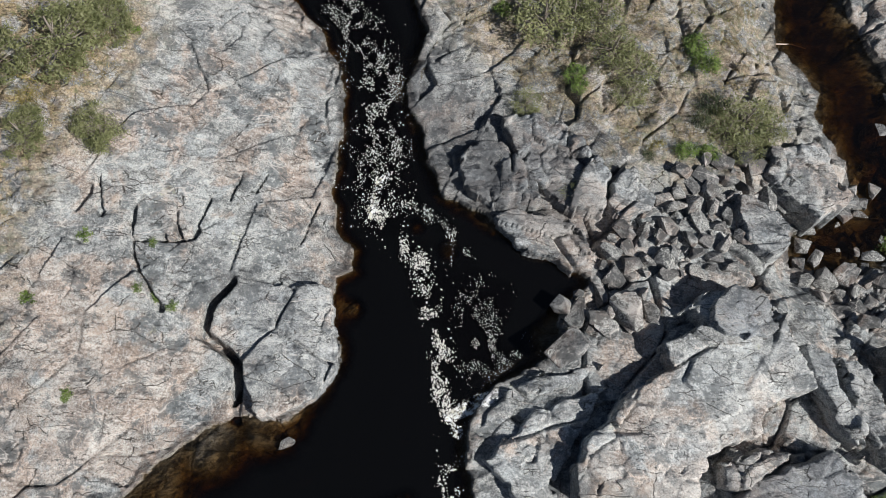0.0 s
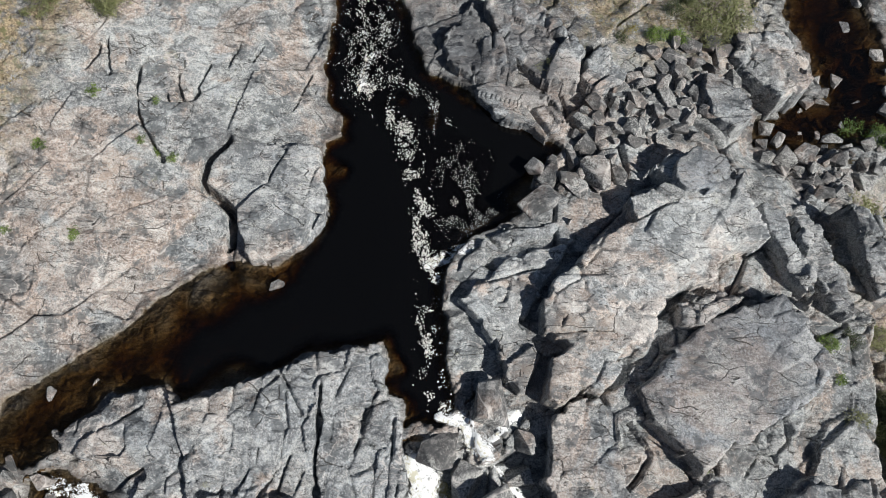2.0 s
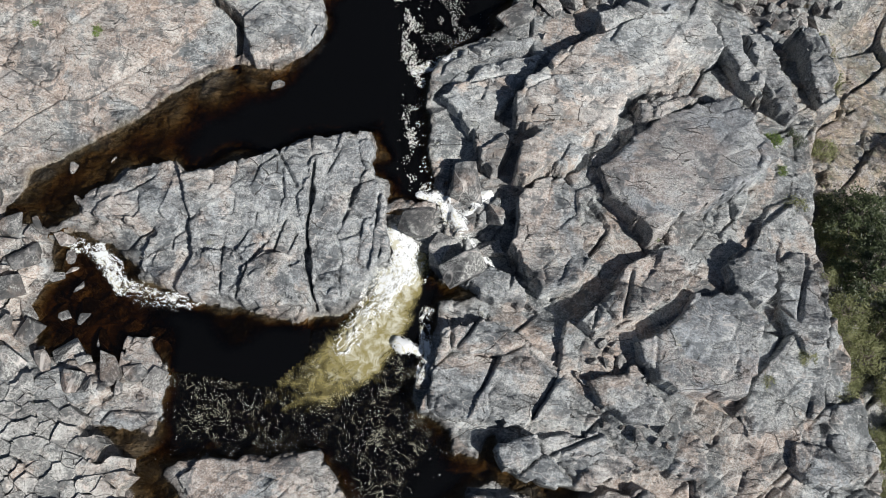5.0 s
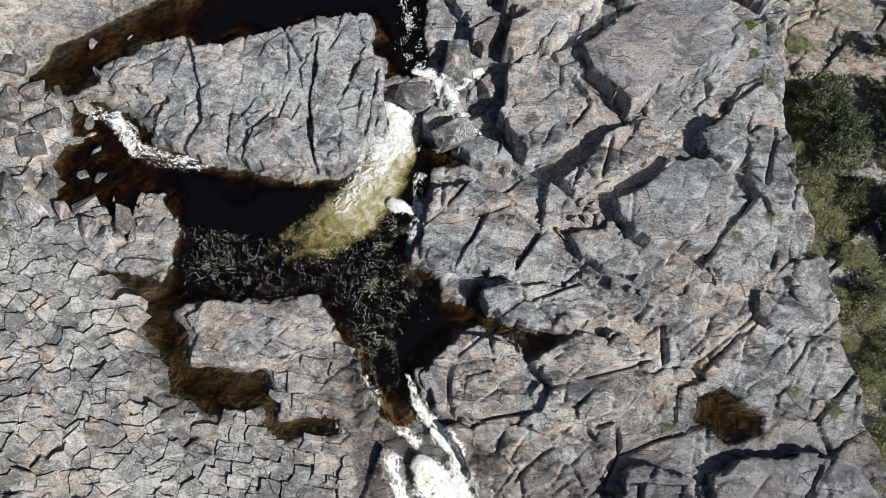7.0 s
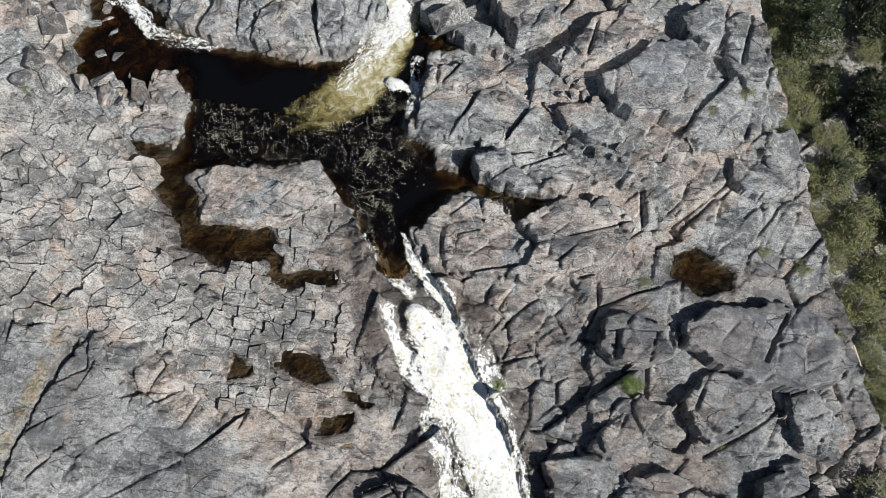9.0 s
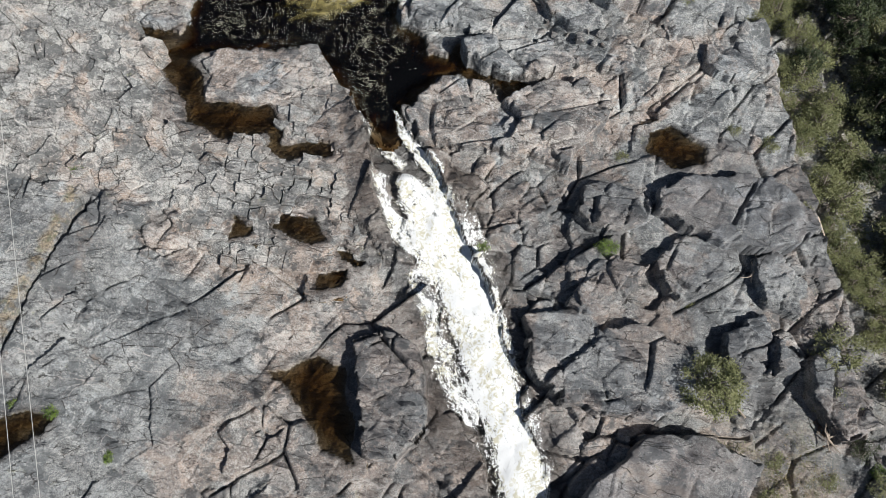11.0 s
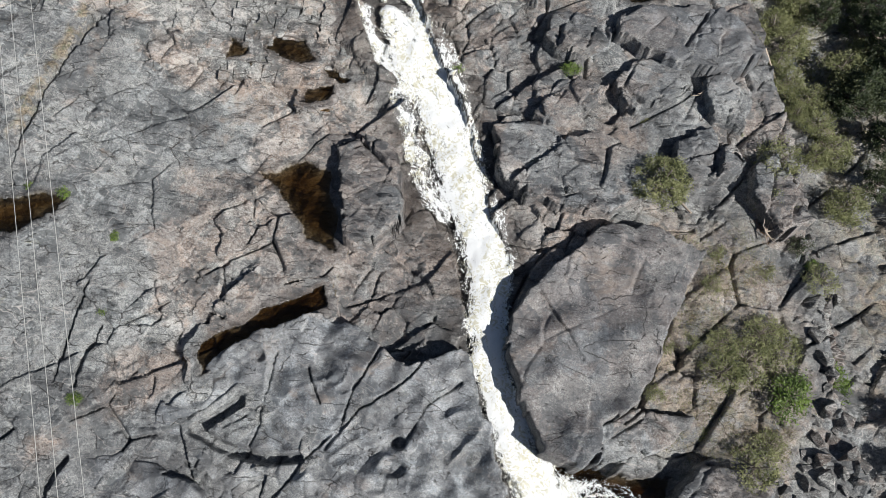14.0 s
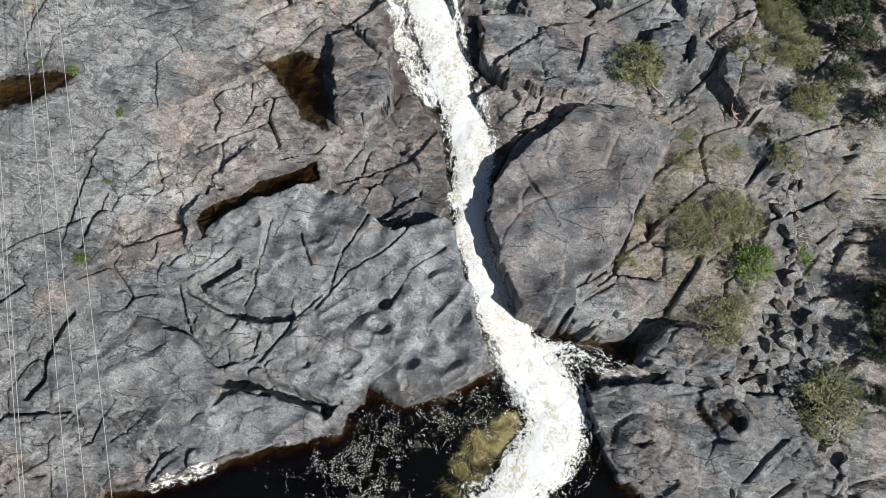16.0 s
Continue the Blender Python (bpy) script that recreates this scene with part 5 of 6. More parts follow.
# ---- foam flecks: countless, so one object for each pool ----
def flecks(label, line, level, count, wide, seed, big=0.13):
    rng = np.random.default_rng(seed)
    pts = np.array(line)
    verts, faces = [], []
    seg = np.hypot(*np.diff(pts, axis=0).T)
    while len(faces) < count:
        i = rng.choice(len(seg), p=seg / seg.sum())
        k = rng.random()
        c = pts[i] * (1 - k) + pts[i + 1] * k + rng.normal(0, wide, 2)
        if vnoise(np.array([c[0] / 0.45]), np.array([c[1] / 0.6]), seed)[0] + rng.random() * 0.35 < 0.22:
            continue
        r, n = 0.3 * big * rng.random() ** 3 + 0.012, int(rng.integers(5, 8))
        a = rng.random() * 6.28
        for j in range(n):
            q = r * (0.55 + 0.7 * rng.random())
            w = a + j * 6.283 / n
            verts.append((c[0] + q * math.cos(w), c[1] + 1.2 * q * math.sin(w), level + 0.03 + 0.01 * rng.random()))
        faces.append(list(range(len(verts) - n, len(verts))))
    me = bpy.data.meshes.new("foam")
    me.from_pydata(verts, [], faces)
    me.materials.append(FLECK)
    return tagged(new("foam", me), label, "foam", kind="stuff")


flecks("scattered white foam flecks drifting on dark water", [(-7.6, 36), (-6.2, 30.7), (-4.8, 27), (-4, 23), (-3.9, 18.2), (-4.2, 16.4)], 0.0, 3000, 0.9, 1)
flecks("foam flecks in a drifting side line", [(-4.4, 28.5), (-2.8, 26), (-3.4, 24), (-2.6, 21), (-3.8, 18.5)], 0.0, 900, 0.3, 2)
flecks("winding line of white foam flecks", [(-3.9, 17), (-2.7, 15), (-1.4, 13.9), (-0.8, 11.2), (-0.1, 8.7), (-0.3, 6.2), (0.8, 4.6), (0.3, 2.5), (0.3, 0), (1, -2.5), (1.6, -3.4)], 0.0, 3000, 0.3, 3, 0.16)
flecks("thin arc of foam flecks", [(-3.2, 17.4), (-1.4, 17.2), (0.2, 15.8), (1.2, 14.2), (0.4, 13)], 0.0, 400, 0.25, 4)
flecks("loose foam flecks circling in the bay", [(2.0, 12), (1.8, 10.5), (2.6, 9), (1.2, 8.2), (4.6, 8.2)], 0.0, 900, 0.7, 5, 0.08)
flecks("foam threads turning on the middle pool", [(-11.5, -13), (-9, -14.5), (-10, -17), (-6, -16.5), (-3, -17), (0, -15.5), (0.5, -18), (-1, -20)], -0.97, 1100, 1.6, 6, 0.05)
flecks("foam flecks on the lower pool", [(13.5, -59.5), (11, -61.5), (8, -62.5), (4, -65), (10, -66)], -5.2, 2200, 1.2, 7, 0.09)


# ---- boulders ----
def boulder_mesh(seed, flat):
    """A broken block: a hull of random points with its edges worn off."""
    rng = random.Random(seed)
    bm = bmesh.new()
    for _ in range(11):
        v = Vector((rng.uniform(-1, 1), rng.uniform(-1, 1), rng.uniform(-1, 1)))
        v = v * (0.5 / max(abs(v.x), abs(v.y), abs(v.z)) * 0.55 + 0.5 / v.length * 0.45)
        bm.verts.new((v.x, v.y * 0.78, v.z * flat))
    hull = bmesh.ops.convex_hull(bm, input=bm.verts[:])
    bmesh.ops.delete(bm, geom=list({g for g in hull["geom_interior"] + hull["geom_unused"] if isinstance(g, bmesh.types.BMVert)}), context="VERTS")
    bmesh.ops.dissolve_limit(bm, angle_limit=0.2, verts=bm.verts[:], edges=bm.edges[:])
    bmesh.ops.bevel(bm, geom=bm.edges[:], offset=0.018, segments=1, affect="EDGES")
    me = bpy.data.meshes.new("boulder")
    bm.to_mesh(me)
    bm.free()
    me.materials.append(STONE)
    return me


BOULDERS = [boulder_mesh(40 + i, (0.55, 0.7, 0.45, 0.62)[i % 4]) for i in range(16)]


def boulder(label, x, y, size, rng, group="", z=None, mesh=None):
    ob = new("boulder", mesh or BOULDERS[rng.randrange(16)])
    g = float(height(x, y)[0]) if z is None else z
    ob.matrix_world = pose(x, y, g + 0.12 * size, rng.uniform(-14, 14), rng.uniform(-14, 14), rng.uniform(0, 360)) @ Matrix.Diagonal((size, size * rng.uniform(0.85, 1.2), size * rng.uniform(0.9, 1.2), 1))
    return tagged(ob, label, "boulder", group=group)


def boulder_field(label, outline, count, sizes, seed, group, joined=False):
    """Stones of mixed sizes that rest side by side within an outline; the large ones are laid first. joined: rubble too small and far to count, as one object."""
    rng, pts, laid = random.Random(seed), np.array(outline), []
    for i in range(count):
        want = sizes[1] * (sizes[0] / sizes[1]) ** (i / count)
        for _ in range(30):
            x, y = rng.uniform(pts[:, 0].min(), pts[:, 0].max()), rng.uniform(pts[:, 1].min(), pts[:, 1].max())
            if inside(np.array([x]), np.array([y]), outline)[0] > 0 and all((x - a) ** 2 + (y - b) ** 2 > (0.42 * (want + c)) ** 2 for a, b, c in laid):
                laid.append((x, y, want))
                break
    hs = height([p[0] for p in laid], [p[1] for p in laid])
    if not joined:
        for (x, y, size), z in zip(laid, hs):
            boulder(label, x, y, size * 1.12, rng, group, float(z))
        return
    verts, faces = [], []
    for (x, y, size), z in zip(laid, hs):
        me = BOULDERS[rng.randrange(16)]
        m = pose(x, y, float(z) + 0.12 * size, rng.uniform(-14, 14), rng.uniform(-14, 14), rng.uniform(0, 360)) @ Matrix.Diagonal((size * 1.12, size * rng.uniform(0.95, 1.3), size * rng.uniform(1.0, 1.3), 1))
        faces += [[len(verts) + i for i in p.vertices] for p in me.polygons]
        verts += [m @ v.co for v in me.vertices]
    me = bpy.data.meshes.new("rubble")
    me.from_pydata(verts, [], faces)
    me.materials.append(STONE)
    tagged(new("rubble", me), label, "rubble", kind="stuff")


rng = random.Random(5)
for x, y, size, label in ((4.3, 10.3, 2.0, "grey boulder standing alone in dark water"), (7.2, 10.6, 2.1, "grey rounded boulder at the pool's edge"), (8.6, 10.2, 1.7, "tall narrow boulder at the pool's edge"), (10.2, 10.7, 2.6, "large brown boulder beneath the slab"), (6.6, 8.5, 2.7, "large smooth brown boulder in the shallows"), (12.6, 13.8, 2.0, "grey boulder at the foot of the rubble"),
                          (1.1, -5.2, 2.4, "wet dark boulder splitting the fall"), (2.5, -6.7, 2.3, "dark boulder below the fall"), (3.9, -8.1, 2.9, "brown boulder beside a small pool"), (3.8, -3.0, 3.0, "smooth grey wedge boulder above the fall"), (5.6, -4.8, 1.6, "broken boulder in the shaded gap"), (5.4, -6.4, 1.8, "angular boulder below the slab"),
                          (-19.8, -2.6, 0.9, "small pale stone in brown shallows"), (-17.4, -2.0, 0.6, "small pale stone under shallow water"), (-18.9, -9.0, 1.5, "flat grey boulder in the creek"), (-11.9, -11.6, 1.5, "flat boulder in the rapid's tail"), (28.2, 23.4, 2.2, "pale boulder in the amber stream"), (29.6, 26.0, 1.4, "pale stone in the amber stream"), (-6.4, -17.1, 0.9, "dark wet stone in the pool"), (-8.2, 3.6, 0.9, "pale stone awash at the bank")):
    boulder(label, x, y, size, rng, z=float(height(x, y)[0]) + (0.25 * size if label.endswith(("water", "pool", "bank", "shallows")) else 0.0))
boulder_field("angular brown-grey boulder in the rubble", [(8.6, 14.5), (12.3, 17.7), (14.8, 18.5), (17.5, 17.8), (18.2, 15), (17, 13.5), (14.9, 12.7), (11.6, 13), (9.5, 12.3)], 190, (0.35, 1.35), 11, "rubble above the pool")
boulder_field("grey boulder at the water's edge", [(5.8, 11.1), (8.1, 12.2), (10.8, 12.9), (11.8, 10.8), (8.7, 9.3), (8, 9.7), (6.1, 10)], 34, (0.5, 1.5), 12, "boulders at the pool")
boulder_field("rounded creek boulder in brown water", [(-24, -5.1), (-19.5, -6.5), (-17.9, -9.4), (-15.5, -11.2), (-12.5, -12.6), (-12.4, -15.5), (-22, -16)], 85, (0.5, 1.9), 13, "creek boulders")
boulder_field("pale grey stone by the amber stream", [(21.5, 16.5), (26.5, 20.5), (29, 23.9), (31.7, 20.8), (29.8, 13), (24.6, 10.2), (21.5, 12.8)], 140, (0.4, 1.5), 14, "stones by the side stream")
boulder_field("angular block in the scree", [(13.8, 19.2), (16.8, 20.6), (21.3, 20.8), (20.4, 17.4), (18.5, 17.6), (15.8, 18.6)], 50, (0.5, 1.6), 15, "scree blocks")
boulder_field("loose brown rubble heaped on the far slope", [(29.5, -33.1), (33.5, -41.6), (33.9, -52.8), (36, -62), (24.4, -56.2), (30, -54.5), (31.5, -50), (31.1, -44.8)], 150, (0.4, 1.4), 16, "slope rubble", True)
boulder_field("brown rubble stone in a joint of the slab", [(9.5, -15), (11.2, -11.9), (13.2, -12.2), (14.2, -15.2), (15.5, -17.5), (13, -17.5)], 30, (0.3, 0.8), 17, "joint rubble")


# ---- jointed pavement: separate stones between open joints ----
def cell(points, i, outline_r=2.2):
    """The ground that lies nearer to point i than to any other point, as a polygon."""
    x, y = points[i]
    poly = [(x + outline_r * math.cos(a), y + outline_r * math.sin(a)) for a in np.linspace(0, 2 * math.pi, 9)[:-1]]
    for j, (a, b) in enumerate(points):
        if j == i or (a - x) ** 2 + (b - y) ** 2 > 4 * outline_r ** 2:
            continue
        mx, my, nx, ny = (a + x) / 2, (b + y) / 2, a - x, b - y
        out = []
        for p, q in zip(poly, poly[1:] + poly[:1]):
            dp, dq = (p[0] - mx) * nx + (p[1] - my) * ny, (q[0] - mx) * nx + (q[1] - my) * ny
            if dp <= 0:
                out.append(p)
            if dp * dq < 0:
                k = dp / (dp - dq)
                out.append((p[0] + k * (q[0] - p[0]), p[1] + k * (q[1] - p[1])))
        poly = out
        if len(poly) < 3:
            return None
    return poly


def stone(poly, top_z, gap, lean, rng):
    """One stone: a prism with chipped edges, worn rim and an uneven top."""
    mx, my = sum(p[0] for p in poly) / len(poly), sum(p[1] for p in poly) / len(poly)
    chipped = []
    for p, q in zip(poly, poly[1:] + poly[:1]):
        chipped.append((p[0] + rng.uniform(-0.13, 0.13), p[1] + rng.uniform(-0.1, 0.1)))
        k = rng.uniform(0.3, 0.7)
        chipped.append((p[0] + k * (q[0] - p[0]) + rng.uniform(-0.11, 0.11), p[1] + k * (q[1] - p[1]) + rng.uniform(-0.1, 0.1)))
    verts = []
    for inset, drop in ((gap, 0.9), (gap, 0.08), (gap + 0.05, 0.0)):
        for px, py in chipped:
            k = max(0.2, 1 - inset / (math.hypot(px - mx, py - my) + 1e-6))
            qx, qy = (px - mx) * k, (py - my) * k
            verts.append((qx, qy, lean[0] * qx + lean[1] * qy - drop * (1 + 0.6 * rng.random()) + rng.uniform(-0.03, 0.03)))
    m = len(chipped)
    verts.append((rng.uniform(-0.15, 0.15), rng.uniform(-0.15, 0.15), rng.uniform(-0.02, 0.03)))
    faces = [[a * m + b, a * m + (b + 1) % m, (a + 1) * m + (b + 1) % m, (a + 1) * m + b] for a in (0, 1) for b in range(m)] + [[2 * m + b, 2 * m + (b + 1) % m, 3 * m] for b in range(m)]
    me = bpy.data.meshes.new("stone")
    me.from_pydata(verts, [], faces)
    me.materials.append(PAVING)
    ob = new("stone", me)
    ob.location = (mx, my, top_z)
    ob.parent = land_ob


def flags(outline, dx, dy, angle, seed, skip):
    """Irregular overlapping flagstones, split on a shaken grid; all lean a little the same way."""
    rng, pts = random.Random(seed), np.array(outline)
    cx, cy = pts.mean(0)
    ca, sa = math.cos(angle), math.sin(angle)
    n = int(max(np.ptp(pts[:, 0]), np.ptp(pts[:, 1])) / min(dx, dy)) + 2
    seeds = []
    for i in range(-n, n + 1):
        for j in range(-n, n + 1):
            u, v = (i + 0.5 * (j % 2) + rng.uniform(-0.5, 0.5)) * dx, (j + rng.uniform(-0.5, 0.5)) * dy
            seeds.append((cx + ca * u - sa * v, cy + sa * u + ca * v))
    xs, ys = np.array([p[0] for p in seeds]), np.array([p[1] for p in seeds])
    near = inside(xs, ys, outline)
    seeds, near, zs = [p for p, s in zip(seeds, near) if s > -1.5], near[near > -1.5], land(xs, ys)[near > -1.5]
    made = 0
    for i in range(len(seeds)):
        if near[i] < 0 or made >= 300 or rng.random() < skip:
            continue
        poly = cell(seeds, i)
        if poly:
            stone(poly, zs[i] + 0.18 + rng.uniform(-0.08, 0.1), rng.choice((-0.07, -0.05, -0.02, 0.01)), (rng.uniform(-0.36, -0.06), rng.uniform(0.04, 0.3)), rng)
            made += 1


def ashlar(outline, least, angle, seed, keep_off):
    """Squared blocks between two sets of joints: a rectangle split again and again; none lie in the puddles."""
    rng, pts = random.Random(seed), np.array(outline)
    cx, cy = pts.mean(0)
    ca, sa = math.cos(angle), math.sin(angle)
    r = max(np.ptp(pts[:, 0]), np.ptp(pts[:, 1])) * 0.7
    todo, done = [(-r, -r, r, r)], []
    while todo:
        a, b, c, d = todo.pop()
        w, h = c - a, d - b
        lim = rng.uniform(0.8, 1.6)
        if w < least[0] * 2 * lim and h < least[1] * 2 * lim:
            done.append((a, b, c, d))
        elif w / least[0] > h / least[1]:
            k = a + w * rng.uniform(0.35, 0.65)
            todo += [(a, b, k, d), (k, b, c, d)]
        else:
            k = b + h * rng.uniform(0.35, 0.65)
            todo += [(a, b, c, k), (a, k, c, d)]
    for a, b, c, d in done:
        poly = [(cx + ca * u - sa * v, cy + sa * u + ca * v) for u, v in ((a, b), (c, b), (c, d), (a, d))]
        x, y = sum(p[0] for p in poly) / 4, sum(p[1] for p in poly) / 4
        if inside(np.array([x]), np.array([y]), outline)[0] < 0:
            continue
        if any(inside(np.array([x]), np.array([y]), o)[0] > -0.2 for o in keep_off):
            continue
        z = float(land(np.array([x]), np.array([y]))[0])
        stone(poly, -0.74 + 0.6 * (z + 0.8) + rng.uniform(-0.14, 0.12), rng.choice((0.0, 0.03, -0.03, -0.06)), (rng.uniform(-0.18, 0.08), rng.uniform(-0.08, 0.18)), rng)


flags(FLAGS, 1.0, 0.72, 0.35, 71, 0.04)
slab("flat dark grey ledge between pool and puddle", LEDGE, -0.62, (0.0, 0.02), 0.45, 0.25, 0.15, 413)
ashlar(BLOCKY, (0.6, 0.42), -0.06, 72, [o for _, _, o in PUDDLES] + [LEDGE])


# ---- overhead wires ----
def wire(label, shift):
    t = bpy.data.curves.new("wire", "CURVE")
    t.dimensions, t.bevel_depth, t.bevel_resolution = "3D", 0.016, 1
    sp = t.splines.new("POLY")
    ys = np.linspace(60, -140, 41)
    sp.points.add(len(ys) - 1)
    for p, y in zip(sp.points, ys):
        p.co = (-28.9 - 0.39 * y + shift, y, 6.0, 1)
    dg = bpy.data.meshes.new_from_object(bpy.data.objects.new("wire", t))
    dg.materials.clear()
    dg.materials.append(WIRE)
    return tagged(new("wire", dg), label, "cable", group="overhead wires")


for shift in (0.0, -1.2, -2.0, -3.95, -4.15):
    wire("thin pale overhead wire strung across the rock", shift)


# ---- plants ----
def part(name, bm, material, parent, label=""):
    me = bpy.data.meshes.new(name)
    bm.to_mesh(me)
    bm.free()
    me.materials.append(material)
    ob = new(name, me)
    ob.parent = parent
    return tagged(ob, label) if label else ob


def limb(bm, a, b, ra, rb, sides=6):
    """A tapered, slightly bent branch from a to b."""
    a, b = Vector(a), Vector(b)
    d = (b - a).normalized()
    u = d.orthogonal().normalized()
    v = d.cross(u)
    mid = (a + b) / 2 + u * (b - a).length * 0.06
    rings = []
    for c, r in ((a, ra), (mid, (ra + rb) / 2), (b, rb)):
        rings.append([bm.verts.new(c + r * (math.cos(6.283 * i / sides) * u + math.sin(6.283 * i / sides) * v)) for i in range(sides)])
    for p, q in zip(rings, rings[1:]):
        for i in range(sides):
            bm.faces.new((p[i], p[(i + 1) % sides], q[(i + 1) % sides], q[i]))
    bm.faces.new(rings[-1])


def plant(name, label, category, seed, wide, tall, clumps, leaves, leaf, material, bare=0.3, group="", thin=1.0):
    """A shrub or tree: stem and limbs that carry clumps of small leaves, with gaps between them."""
    rng = random.Random(seed)
    root = new(name)
    wood, crown = bmesh.new(), bmesh.new()
    stem = Vector((rng.uniform(-0.1, 0.1) * tall, rng.uniform(-0.1, 0.1) * tall, tall * 0.85))
    limb(wood, (0, 0, -0.2), stem, 0.03 * tall + 0.02, 0.012 * tall)
    coords, quads = [], []
    for _ in range(clumps):
        a, r = rng.uniform(0, 6.283), math.sqrt(rng.random()) * wide / 2
        h = bare + (1 - bare) * rng.random() * (1 - 0.75 * (2 * r / wide))
        c = Vector((r * math.cos(a), r * math.sin(a), h * tall))
        limb(wood, stem * min(0.95, max(0.1, h - 0.15)), c, 0.012 * tall + 0.006, 0.006, 4)
        size = rng.uniform(0.13, 0.24) * wide * thin
        for _ in range(leaves):
            p = c + Vector((rng.gauss(0, size * 0.55), rng.gauss(0, size * 0.55), rng.gauss(0, size * 0.4)))
            n = Vector((rng.gauss(0, 0.6), rng.gauss(0, 0.6), 1)).normalized()
            u = n.orthogonal().normalized()
            u = (Matrix.Rotation(rng.uniform(0, 6.28), 3, n) @ u)
            w = n.cross(u)
            l, k = leaf * rng.uniform(0.6, 1.4), leaf * rng.uniform(0.25, 0.5)
            i = len(coords)
            coords += [p - u * l, p + w * k, p + u * l, p - w * k]
            quads.append((i, i + 1, i + 2, i + 3))
    part("trunk", wood, BARK, root)
    me = bpy.data.meshes.new("foliage")
    me.from_pydata(coords, [], quads)
    me.materials.append(material)
    crown.free()
    ob = new("foliage", me)
    ob.parent = root
    return tagged(root, label, category, group=group)


def plant_all(first, places, seed):
    """Copies of a plant: x, y, scale; the first one itself takes the first place."""
    rng = random.Random(seed)
    hs = height([p[0] for p in places], [p[1] for p in places])
    for i, ((x, y, k), z) in enumerate(zip(places, hs)):
        m = pose(x, y, float(z) - 0.05, rng.uniform(-6, 6), rng.uniform(-6, 6), rng.uniform(0, 360))
        ob = first if i == 0 else copy_thing(first, m)
        ob.matrix_world = m @ Matrix.Diagonal((k, k, k * rng.uniform(0.85, 1.1), 1))


def scatter(outline, count, lo, hi, seed):
    rng, pts, out = random.Random(seed), np.array(outline), []
    while len(out) < count:
        x, y = rng.uniform(pts[:, 0].min(), pts[:, 0].max()), rng.uniform(pts[:, 1].min(), pts[:, 1].max())
        if inside(np.array([x]), np.array([y]), outline)[0] > 0:
            out.append((x, y, rng.uniform(lo, hi)))
    return out


plant_all(plant("shrub", "grey-olive bushy shrub on thin soil", "shrub", 1, 2.4, 1.8, 30, 46, 0.075, LEAF_OLIVE, 0.2, "olive shrubs", 0.75),
          [(6.4, 29.6, 1.7), (8.3, 30.4, 1.3), (10.6, 27.4, 1.15), (11.7, 26.0, 1.1), (11.4, 24.4, 0.9), (5.1, 23.8, 0.75), (18.4, 22.8, 1.3), (19.8, 22.6, 1.1), (17.2, 22.2, 0.9), (10, 30.5, 1.2), (7.5, 17.6, 0.6), (18.3, 20.9, 0.8), (29.0, -35.6, 1.1), (28.6, -38.6, 0.95), (25.3, -49.2, 1.0), (26.9, -48.6, 1.1), (25.2, -47.6, 0.7), (27.6, -46.8, 0.9), (28.9, -47.4, 0.9), (27.4, -54.2, 1.1), (28.2, -53.0, 0.7), (31.3, -43.1, 0.8), (26.8, 9.6, 1.3), (27.6, 7.6, 1.0), (20.2, -46.2, 0.45), (22.4, -45.6, 0.5), (24.6, -44.2, 0.5), (33.6, -58.4, 1.5), (34.6, -57.0, 1.1), (32.6, -59.6, 0.8), (22.6, -43.2, 0.4)], 2)
plant_all(plant("shrub", "bright green leafy shrub among rocks", "shrub", 3, 1.9, 1.5, 26, 50, 0.08, LEAF_GREEN, 0.15, "green shrubs"),
          [(8.1, 25.6, 0.65), (8.3, 24.6, 0.5), (16.0, 28.0, 0.85), (16.6, 26.8, 0.8), (14.6, 20.7, 0.6), (16.0, 20.6, 0.55), (3.9, 31.0, 0.6), (29.3, -50.2, 1.25), (33.0, -48.8, 1.1), (27.7, 15.9, 0.8), (29.4, 15.0, 0.9), (15.6, -30.6, 0.55), (22.0, 0.6, 0.5), (14.7, -5.2, 0.3), (31.2, -42.2, 0.5), (-11.5, -54.5, 0.4), (-11.2, -44.9, 0.3)], 4)
plant_all(plant("shrub", "low dark shrub in a rock hollow", "shrub", 5, 2.0, 1.3, 22, 50, 0.07, LEAF_DARK, 0.1, "dark shrubs"),
          [(16.6, 23.8, 0.9), (15.8, 22.6, 0.6), (24.8, -35.4, 0.4), (30.4, -41.0, 0.7), (30.2, -49.0, 0.6), (12.3, 20.4, 0.4), (23.6, 1.0, 0.6)], 6)
plant_all(plant("tree", "small sparse pine leaning over bare rock", "tree", 7, 2.9, 3.2, 70, 70, 0.07, LEAF_OLIVE, 0.3, "small pines", 0.5), [(21.2, -38.6, 1.15)], 8)
plant_all(plant("tree", "broad olive-green tree beside the bare rock", "tree", 9, 4.6, 3.4, 52, 85, 0.10, LEAF_OLIVE, 0.2, "bank trees", 0.55),
          [(-21.0, 24.6, 1.05), (-22.2, 19.2, 0.62), (-18.6, 19.9, 0.62), (-24.6, 23.0, 1.0), (-19.2, 26.6, 0.7), (-27.5, 27.0, 1.2)], 10)
WOOD_EDGE = [(26.6, -2), (27.2, -8), (28.2, -14), (29.2, -20), (31.5, -26), (42, -28), (48, -12), (44, 6), (31, 4)]
